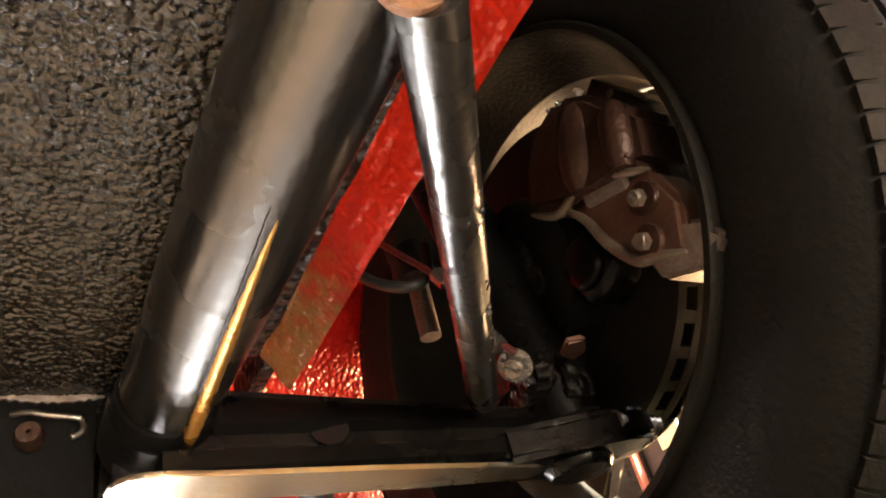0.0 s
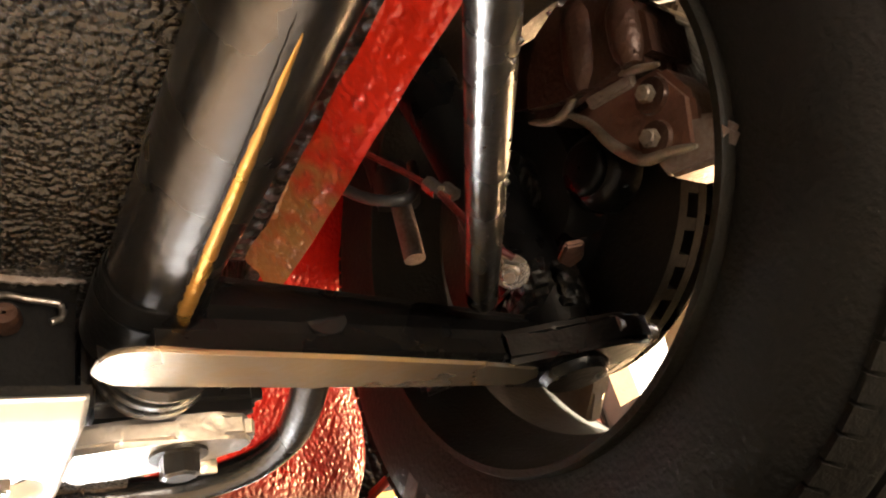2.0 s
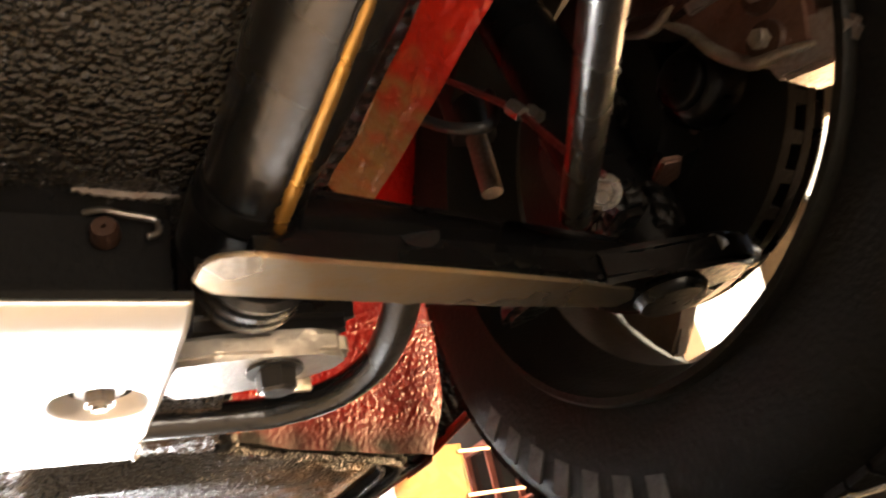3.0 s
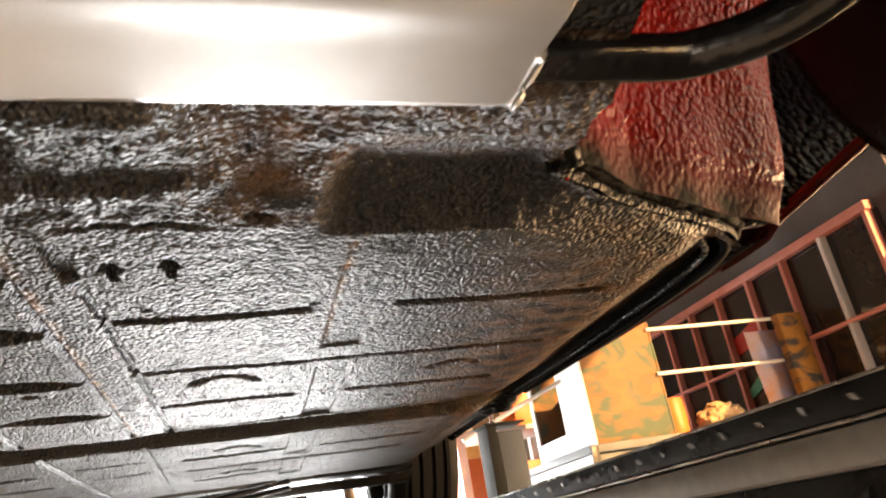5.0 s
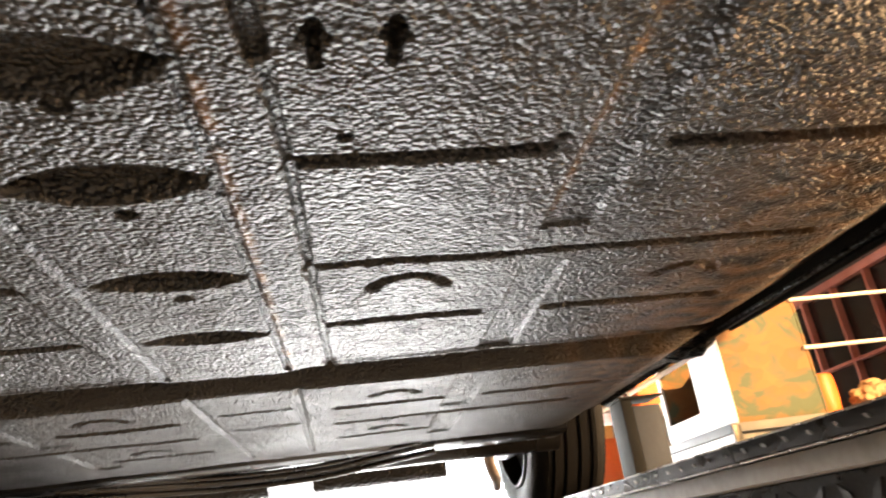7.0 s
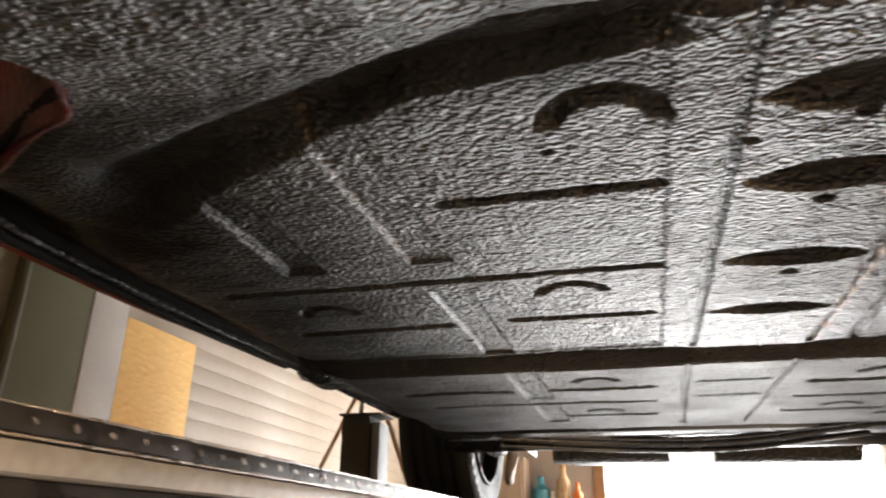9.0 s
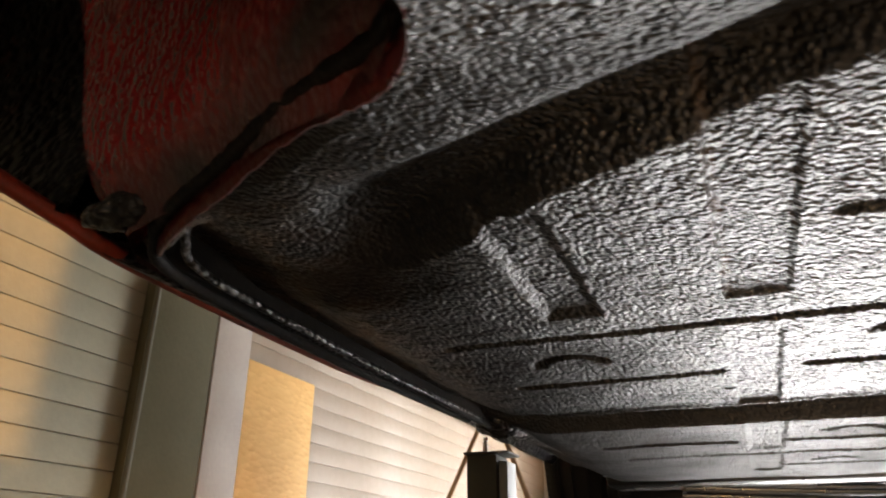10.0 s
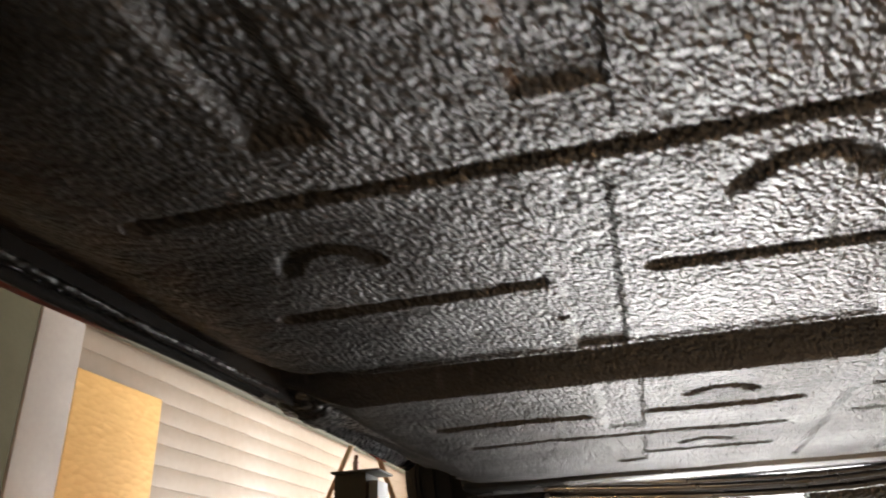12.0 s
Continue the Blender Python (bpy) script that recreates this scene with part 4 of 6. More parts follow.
fine_us = np.linspace(-1, 1, 951)


def pan(U, Y):
    left = np.interp(Y, [-1.5, -0.48, -0.372, -0.356, -0.343, -0.327, -0.312, -0.296, -0.274, -0.247, -0.226, -0.205, -0.195], [0.412, 0.355, 0.352, 0.354, 0.359, 0.371, 0.388, 0.413, 0.449, 0.498, 0.540, 0.572, 0.597])
    X = U * np.where(U < 0, left, half_width(Y))
    pin = smooth01((np.abs(U) - 0.95) / 0.045) * smooth01((-0.185 - Y) / 0.02) * smooth01((Y + 0.36) / 0.03)
    pin = pin * np.where(U < 0, smooth01((Y + 0.305) / 0.05), 1)
    return X, Y, FZ + (1 - pin) * floor_height(X, Y) + pin * 0.0115


def pebbled_pan(U, Y):
    """The same floor with the raised pebbles of the sprayed coat."""
    X, Y, Z = pan(U, Y)
    pebble = np.abs(noise_field(X, Y, 1150, 401)) * 0.0005 + np.abs(noise_field(X, Y, 620, 402)) * 0.0004
    coarse = smooth01((-0.275 - Y) / 0.03) * smooth01((X - 0.02) / 0.05)
    return X, Y, Z - pebble - coarse * 0.0014 * np.abs(noise_field(X, Y, 560, 403)) + 0.0006


sheet("floor_pan", fine_us, ys, pebbled_pan, UNDERSEAL, car, rust_warm_light, "pressed steel floor in glossy rippled black underseal", dirt_shade)
sheet("rear_floor_pan", us, np.linspace(0.322, 0.90, 140), pan, UNDERSEAL_REAR, car, rust_warm_light, "scuffed greyish rear section of the pressed floor", dirt_shade)

def front_pan(U, Y):
    X = U * 0.335
    return X, Y, FZ + 0.066 + 0.0012 * noise_field(X, Y, 42, 91) + 0.0009 * noise_field(X, Y, 170, 92) \
        - np.abs(noise_field(X, Y, 1900, 405)) * 0.0009


sheet("front_floor", np.concatenate([np.linspace(-1, 0.1, 60)[:-1], np.linspace(0.1, 1, 440)]),
      np.concatenate([np.linspace(-1.42, -1.0, 60)[:-1], np.linspace(-1.0, -0.605, 560)]), front_pan, UNDERSEAL_DUSTY, car, None, "dusty grey-black underseal on the front floor")

# rear of the floor: rising shelf over the gearbox
bm = bmesh.new()
add_prism(bm, [(-0.56, 0.90), (0.56, 0.90), (0.50, 1.12), (0.30, 1.20), (-0.30, 1.20), (-0.50, 1.12)], FZ + 0.012, FZ + 0.06, 0.006)
part("rear_shelf", bm, UNDERSEAL_COARSE, car, "", 40)
boxed("torsion_tube_cover", (-0.55, 0.93, FZ - 0.006), (0.55, 1.02, FZ + 0.05), BLACK_PAINT, car, 0.016)

# sills: folded flange, sealed seam, and the painted outer rocker
for s in (-1, 1):
    sill = empty("sill", car)
    bm = bmesh.new()
    prof = [(0.592, 1.731), (0.600, 1.722), (0.610, 1.7165), (0.620, 1.719), (0.636, 1.730), (0.656, 1.742), (0.700, 1.766), (0.735, 1.80), (0.75, 1.86), (0.74, 1.95)]
    st = [-0.195, -0.17, -0.1, 0.0, 0.1, 0.16, 0.2, 0.25, 0.3, 0.36, 0.45, 0.52, 0.6, 0.8, 1.0, 1.14]
    rows = []
    for y in st:
        rows.append([bm.verts.new((s * (x + (0.012 if y > 0.25 and k < 4 else 0)), y, z + (float(np.interp(y, [0.1, 0.35, 0.5, 0.6], [0, 0.014, 0.018, 0.06])) if k < 6 else 0.0) + 0.0014 * noise.noise((x * 30, y * 22, s)))) for k, (x, z) in enumerate(prof)])
    for a, b in zip(rows, rows[1:]):
        for k in range(len(prof) - 1):
            bm.faces.new((a[k], a[k + 1], b[k + 1], b[k]))
    bmesh.ops.solidify(bm, geom=bm.faces[:], thickness=0.004)
    part("rocker", bm, UNDERSEAL_COARSE, sill, "undersealed rocker panel", 60)
    bm = bmesh.new()
    add_sweep(bm, bend([(s * 0.560, -0.222, 1.724), (s * 0.574, -0.207, 1.719), (s * 0.592, -0.180, 1.716), (s * 0.601, -0.10, 1.716), (s * 0.604, 0.1, 1.716), (s * 0.606, 0.36, 1.722)], 8), 0.0042, 10)
    part("seam_bead", bm, MATTE_BLACK, sill, "smooth black sealer bead", 60)
    bm = bmesh.new()
    add_sweep(bm, bend([(s * 0.548, -0.214, 1.7225), (s * 0.562, -0.198, 1.7185), (s * 0.577, -0.172, 1.7170), (s * 0.586, -0.10, 1.7175), (s * 0.589, 0.1, 1.7180), (s * 0.590, 0.36, 1.7225)], 8), 0.0027, 8)
    part("seam_bead", bm, UNDERSEAL_COARSE, sill, "thin dull sealer bead", 60)
    bm = bmesh.new()
    add_box(bm, (min(s * 0.588, s * 0.594), -0.19, 1.7165), (max(s * 0.588, s * 0.594), 0.40, 1.742), 0.002)
    part("flange", bm, MATTE_BLACK, sill, "black weld flange", 40)
    bm = bmesh.new()
    add_sweep(bm, bend([(s * 0.700, -0.36, 1.790), (s * 0.668, -0.30, 1.765), (s * 0.640, -0.22, 1.739), (s * 0.629, -0.17, 1.727), (s * 0.626, 0.0, 1.7235), (s * 0.627, 0.14, 1.7265), (s * 0.628, 0.26, 1.7355), (s * 0.629, 0.36, 1.7405), (s * 0.632, 0.50, 1.743)], 6), 0.0055, 10)
    part("lower_edge", bm, RED_DULL, sill, "red painted lower body edge", 60)
    # lumpy undersealed jacking point behind the cross channel
    bm = bmesh.new()
    bmesh.ops.create_icosphere(bm, subdivisions=4, radius=1.0)
    for v in bm.verts:
        d = v.co.normalized()
        r = 1 + 0.22 * noise.noise(d * 1.9 + Vector((s * 2, 5, 1))) + 0.10 * noise.noise(d * 5)
        v.co = Vector((s * 0.588 + 0.034 * r * d.x, 0.452 + 0.062 * r * d.y, 1.732 + 0.023 * r * d.z))
    part("jacking_point", bm, UNDERSEAL_COARSE, sill, "lumpy black jacking point", 70)
    # closing strip between floor and rear wheel
    bm = bmesh.new()
    add_prism(bm, [(s * 0.50, 0.37), (s * 0.585, 0.41), (s * 0.59, 0.50), (s * 0.555, 0.62), (s * 0.54, 1.12), (s * 0.50, 1.12)], FZ + 0.018, FZ + 0.075, 0.006)
    part("jacking_rail", bm, UNDERSEAL_COARSE, sill, "", 40)

# wheel housings: inner arch of painted steel and the seam where it meets the floor
SEAM = [(0.372, -0.333), (0.40, -0.318), (0.442, -0.290), (0.495, -0.266), (0.547, -0.243), (0.575, -0.222), (0.592, -0.195)]


SEAM_LEFT = [(0.352, -0.372), (0.354, -0.356), (0.359, -0.343), (0.371, -0.327), (0.388, -0.312), (0.413, -0.296), (0.449, -0.274), (0.498, -0.247), (0.540, -0.226), (0.572, -0.205)]


def wheel_housing(s, yw, front):
    house = empty("wheel_housing", car)
    if front:
        def wall(U, V):
            # V runs up the wall, U from the inner edge round the outer corner
            k = np.clip(U, 0, 1)
            bx = np.interp(k, np.linspace(0, 1, 9), [0.352, 0.366, 0.392, 0.442, 0.492, 0.546, 0.606, 0.636, 0.648] if s < 0 else [0.378, 0.405, 0.442, 0.495, 0.547, 0.592, 0.626, 0.644, 0.652])
            by = np.interp(k, np.linspace(0, 1, 9), [-0.378, -0.346, -0.321, -0.294, -0.269, -0.247, -0.228, -0.200, -0.13] if s < 0 else [-0.344, -0.331, -0.305, -0.282, -0.261, -0.247, -0.233, -0.203, -0.13])
            z0 = 1.716 - (0.026 * smooth01((-0.262 - by) / 0.075) if s < 0 else 0)
            z = z0 + V * (2.196 - z0)
            zz = z - z0
            lean = -0.22 * zz + -0.55 * np.maximum(zz - 0.16, 0) ** 1.15
            x = bx + 0.006 * np.sin(zz * 8) * k - (0.045 if s < 0 else 0.028) * k * k * np.exp(-((zz / 0.035) ** 2))
            y = by + lean + (0.008 if s < 0 else 0.0) * np.exp(-((zz / 0.02) ** 2))
            x = x + 0.0022 * noise_field(zz, k * 0.3, 60, 31)
            y = y + 0.0026 * noise_field(zz, k * 0.3, 50, 32)
            return s * x, y, z
        def soil(X, Y, Z):
            n = 0.5 + 0.6 * noise_field(X, Z, 110, 41)
            return smooth01((1.756 - Z) / 0.034) * (0.62 + 0.5 * n)
        sheet("rear_wall", np.linspace(0, 1, 90), np.linspace(0, 1, 120), wall, RED if s > 0 else RED_SHADE, house, soil, "red sprayed wheel-housing wall with rippled finish" if s > 0 else "red wheel-housing wall, darkened to paint its shade, soiled at its foot", soil)
        # floor lip along the seam, and a black strip painting the gap's shade behind
        bm = bmesh.new()
        seam = SEAM if s > 0 else SEAM_LEFT
        line = bend([(s * x, y, 1.7115 if s > 0 else 1.709 - 0.030 * float(smooth01((-0.268 - y) / 0.075))) for x, y in seam], 6)
        rows = [[bm.verts.new(p + Vector((-0.35 * s * w, -0.9 * w, dz + 0.0016 * noise.noise(p * 130)))) for w, dz in ((-0.0022, 0.001), (0.0018, -0.0012), (0.0046, 0.001), (0.0060, 0.009))] for p in line]
        for a, b in zip(rows, rows[1:]):
            for k in range(3):
                bm.faces.new((a[k], a[k + 1], b[k + 1], b[k]))
        bmesh.ops.solidify(bm, geom=bm.faces[:], thickness=0.0018)
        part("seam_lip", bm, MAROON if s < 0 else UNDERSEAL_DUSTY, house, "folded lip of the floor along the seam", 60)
        bm = bmesh.new()
        crease = bend([(s * (x - 0.004), y - (0.010 if s < 0 else 0.0085), (1.7190 - 0.026 * float(smooth01((-0.268 - y) / 0.075))) if s < 0 else 1.7215) for x, y in seam], 9)
        add_sweep(bm, crease, [(0.0036 if s < 0 else 0.0058) + (0.0012 if s < 0 else 0.0026) * noise.noise(p * 150) for p in crease], 10)
        part("seam_sealer", bm, GAP_BLACK, house, "black strip painting the shaded gap behind the lip", 60)
        bm = bmesh.new()
        bmesh.ops.create_icosphere(bm, subdivisions=4, radius=1.0)
        for v in bm.verts:
            d = v.co.normalized()
            r = 1 + 0.25 * noise.noise(d * 2.2 + Vector((s * 3, 0, 0))) + 0.12 * noise.noise(d * 6)
            v.co = Vector((s * 0.581 + 0.026 * r * d.x, -0.226 + 0.011 * r * d.y, 1.727 + 0.009 * r * d.z))
        part("sealer_patch", bm, UNDERSEAL_COARSE, house, "lumpy black sealer at the corner", 70)
        # inner flange hanging beside the longitudinal rail
        def flange(U, Y):
            z = 1.798 + U * 0.026 + 0.0012 * noise_field(Y, U, 70, 51)
            x = 0.4255 - 0.019 * U + 0.003 * np.sin(Y * 9) + 0.0012 * noise_field(Y, U * 0.1, 90, 52)
            return s * x + 0 * U, Y + 0.0 * U, z
        # fade into underseal; the gold stain colour paints warm light on it
        def blend_lit_underseal(X, Y, Z):
            n = 0.5 + 0.6 * noise_field(Y, Z, 420, 61)
            return smooth01((Y + 0.690) / 0.075 + 0.6 * (n - 0.5)) * (0.6 + 0.4 * n)
        sheet("inner_flange", np.linspace(0, 1, 14), np.linspace(-1.30, -0.545, 130), flange, RED_FLANGE, house, blend_lit_underseal, "bright red painted flange fading into underseal, gold tint painting warm light")
        bm = bmesh.new()
        add_box(bm, (min(s * 0.366, s * 0.411), -1.30, 1.824), (max(s * 0.366, s * 0.411), -0.54, 1.87), 0.006)
        part("rail", bm, UNDERSEAL_COARSE, house, "undersealed longitudinal rail", 40)
        # dark inner side of the housing and arch roof
        bm = bmesh.new()
        add_box(bm, (min(s * 0.418, s * 0.43), -1.30, 1.828), (max(s * 0.418, s * 0.43), -0.44, 2.3), 0.003)
        part("inner_side", bm, UNDERSEAL_COARSE, house, "", 40)
        bm = bmesh.new()
        lip = [(0.376, -0.335, 1.714), (0.371, -0.345, 1.735), (0.369, -0.356, 1.77), (0.370, -0.375, 1.82), (0.374, -0.40, 1.87), (0.38, -0.44, 1.93)]
        if s < 0:
            lip = [(x - 0.022, y - 0.036, z - (0.024 if k < 2 else 0.010)) for k, (x, y, z) in enumerate(lip)]
        add_sweep(bm, bend([(s * x, y, z) for x, y, z in lip], 5), 0.0075 if s < 0 else 0.0115, 12)
        part("corner_lip", bm, RED if s < 0 else UNDERSEAL_COARSE, house, "dark folded corner lip", 60)
    # arch roof
    bm = bmesh.new()
    R = 0.372
    a0, a1 = (0.30, 2.95) if front else (0.05, 3.09)
    n = 40
    if front:
        ext = []
        for k in range(13):
            ring = []
            for x, a_lo in ((0.625, -0.30), (0.70, -0.215), (0.78, -0.105)):
                a = a_lo + (0.32 - a_lo) * k / 12
                ring.append(bm.verts.new((s * x, yw + (R + 0.03) * math.cos(a), AX_Z + (R + 0.03) * math.sin(a))))
            ext.append(ring)
        for a, b in zip(ext, ext[1:]):
            for j in range(2):
                bm.faces.new((a[j], a[j + 1], b[j + 1], b[j]))
    rows = []
    for k in range(n + 1):
        a = a0 + (a1 - a0) * k / n
        c, z = yw + R * math.cos(a), AX_Z + R * math.sin(a)
        rows.append([bm.verts.new((s * x, c, z)) for x in ((0.43 if front else 0.50), 0.60, 0.80)])
    for a, b in zip(rows, rows[1:]):
        for j in range(2):
            bm.faces.new((a[j], a[j + 1], b[j + 1], b[j]))
    bmesh.ops.solidify(bm, geom=bm.faces[:], thickness=0.004)
    part("arch", bm, UNDERSEAL_COARSE, house, "dark undersealed arch", 60)
    if not front:
        bm = bmesh.new()
        add_box(bm, (min(s * 0.49, s * 0.50), yw - 0.42, 1.76), (max(s * 0.49, s * 0.50), yw + 0.36, 2.3), 0.003)
        part("inner_side", bm, UNDERSEAL_COARSE, house, "", 40)
    return house


for s in (-1, 1):
    wheel_housing(s, AX_F, True)
    wheel_housing(s, AX_R, False)

# outer body: one lofted shell above the sills, open at the wheel arches
bm = bmesh.new()
stations = [(-1.40, 0.42, 1.86, 2.10, 2.16), (-1.30, 0.62, 1.82, 2.22, 2.30), (-1.1, 0.74, 1.82, 2.34, 2.40), (-0.8, 0.80, 1.82, 2.42, 2.44), (-0.4, 0.81, 1.82, 2.44, 2.48),
            (-0.1, 0.80, 1.815, 2.43, 2.55), (0.2, 0.80, 1.81, 2.42, 2.78), (0.5, 0.80, 1.81, 2.42, 2.89), (0.9, 0.80, 1.81, 2.43, 2.87), (1.2, 0.82, 1.81, 2.44, 2.76),
            (1.5, 0.83, 1.82, 2.44, 2.62), (1.9, 0.81, 1.82, 2.40, 2.46), (2.2, 0.74, 1.84, 2.30, 2.33), (2.40, 0.58, 1.90, 2.12, 2.16)]
dense = [[float(v) for v in np.array([np.interp(y, [q[0] for q in stations], [q[k] for q in stations]) for k in range(5)])] for y in np.linspace(-1.40, 2.40, 96)]
rows = []
for y, w, zb, belt, roof in dense:
    for yw in (AX_F, AX_R):
        if abs(y - yw) < 0.375:
            zb = max(zb, AX_Z + (0.375 ** 2 - (y - yw) ** 2) ** 0.5)
    half = [(w * 0.965, zb), (w, zb + (belt - zb) * 0.35), (w * 0.985, zb + (belt - zb) * 0.7), (w * 0.93, belt), (w * 0.74, belt + (roof - belt) * 0.72), (w * 0.55, belt + (roof - belt) * 0.94), (0, roof)]
    ring = [(-x, z) for x, z in half[:-1]] + [half[-1]] + [(x, z) for x, z in half[-2::-1]]
    rows.append([bm.verts.new((x, y, z)) for x, z in ring])
for a, b in zip(rows, rows[1:]):
    for k in range(len(a) - 1):
        bm.faces.new((a[k], a[k + 1], b[k + 1], b[k]))
bm.faces.new(rows[0])
bm.faces.new(rows[-1][::-1])
bmesh.ops.solidify(bm, geom=bm.faces[:], thickness=0.004)
part("body_shell", bm, RED_SMOOTH, car, "smooth red painted bodywork", 50)
# bulkheads that close the shell from below
boxed("inner_floor", (-0.60, -1.30, 2.31), (0.60, 2.2, 2.32), BLACK_PAINT, car, 0.0)
boxed("sill_box", (-0.735, -0.16, 1.81), (-0.625, 1.2, 1.95), UNDERSEAL_COARSE, car, 0.004)
boxed("sill_box", (0.625, -0.16, 1.806), (0.735, 1.2, 1.95), UNDERSEAL_COARSE, car, 0.004)


# ---------------------------------------------------------------- wheels
def tyre_profile(side):
    out = [(-0.082, 0.199), (-0.093, 0.203), (-0.0985, 0.222), (-0.102, 0.246), (-0.1005, 0.266), (-0.096, 0.282), (-0.088, 0.294), (-0.080, 0.299)]
    tread = []
    for k, x in enumerate((-0.052, -0.019, 0.019, 0.052)):
        tread += [(x - 0.0055, 0.3035), (x - 0.0045, 0.2955), (x + 0.0045, 0.2955), (x + 0.0055, 0.3035)]
    return out + [(-0.072, 0.3025)] + tread + [(0.072, 0.3025)] + [(-x, r) for x, r in out[::-1]]


def wheel(s, y, front):
    """A wheel built about its own hub; -x is the inner side."""
    w = empty("wheel", car)
    bm = bmesh.new()
    add_lathe(bm, tyre_profile(s), 96)
    part("tyre", bm, RUBBER, w, "black road tyre with blocky shoulders", 40)
    bm = bmesh.new()
    add_box(bm, (-0.015, -0.0066, -0.004), (0.015, 0.0066, 0.0022))
    block = part("tread_block", bm, RUBBER, w, "", 40)
    for k in range(116):
        a = 2 * math.pi * k / 116
        for side in (-1, 1):
            ob = block if k == 0 and side < 0 else new("tread_block", block.data)
            ob.parent = w
            ob.matrix_local = Matrix.Rotation(a + (0.03 if side > 0 else 0), 4, "X") @ Matrix.Translation((side * 0.079, 0, 0.2965)) @ Matrix.Rotation(radians(24 * side), 4, "Y")
    # raised plain bars in place of the maker's lettering
    bm = bmesh.new()
    add_box(bm, (-0.0012, -0.0085, -0.013), (0.0012, 0.0085, 0.013))
    mark = part("sidewall_mark", bm, MARK, w, "worn raised block on the sidewall", 40)
    for k in range(7):
            ob = mark if k == 0 else new("sidewall_mark", mark.data)
            ob.parent = w
            ob.matrix_local = Matrix.Rotation(3.32 + 0.125 * k, 4, "X") @ Matrix.Translation((-0.1008, 0, 0.262))
    # one rim in two tones: edge painted as shaded, barrel painted as lit
    bm = bmesh.new()
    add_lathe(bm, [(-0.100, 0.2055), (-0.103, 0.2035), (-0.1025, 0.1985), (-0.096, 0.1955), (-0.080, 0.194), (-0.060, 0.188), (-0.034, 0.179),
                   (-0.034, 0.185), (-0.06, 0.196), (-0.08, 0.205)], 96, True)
    part("rim", bm, RIM_SHADE, w, "brown dusty rim edge, darkened to paint its shade", 50)
    bm = bmesh.new()
    add_lathe(bm, [(-0.033, 0.179), (0.02, 0.180), (0.05, 0.190), (0.085, 0.200), (0.10, 0.210), (0.098, 0.215), (0.08, 0.206), (0.05, 0.197), (0.02, 0.187), (-0.033, 0.185)], 96, True)
    part("barrel", bm, BARREL_LIT, w, "dusty alloy barrel, paled to paint the light on it", 50)
    bm = bmesh.new()
    add_lathe(bm, [(0.045, 0.001), (0.045, 0.060), (0.038, 0.072), (0.058, 0.074), (0.066, 0.050), (0.068, 0.001)], 48)
    part("hub", bm, SPOKE, w, "dusty alloy hub", 40)
    for k in range(5):
        bm = bmesh.new()
        a = 2 * math.pi * k / 5 + (0.46 if front else 0.3)
        outl = [(0.064, -0.021), (0.10, -0.030), (0.15, -0.050), (0.178, -0.062), (0.186, -0.03), (0.188, 0.0), (0.186, 0.03), (0.178, 0.062), (0.15, 0.050), (0.10, 0.030), (0.064, 0.021)]
        add_prism(bm, outl, 0.046, 0.064, 0.004)
        bmesh.ops.transform(bm, verts=bm.verts, matrix=Matrix.Rotation(a, 4, "X") @ Matrix(((0, 0, 1, 0), (0, 1, 0, 0), (1, 0, 0, 0), (0, 0, 0, 1))))
        part("spoke", bm, SPOKE, w, "dusty alloy petal spoke", 45)
    w.matrix_local = pose(s * 0.686, y, AX_Z, 0, 0, 0 if s > 0 else 180)
    return w


for s in (-1, 1):
    wheel(s, AX_F, True)
    wheel(s, AX_R, False)


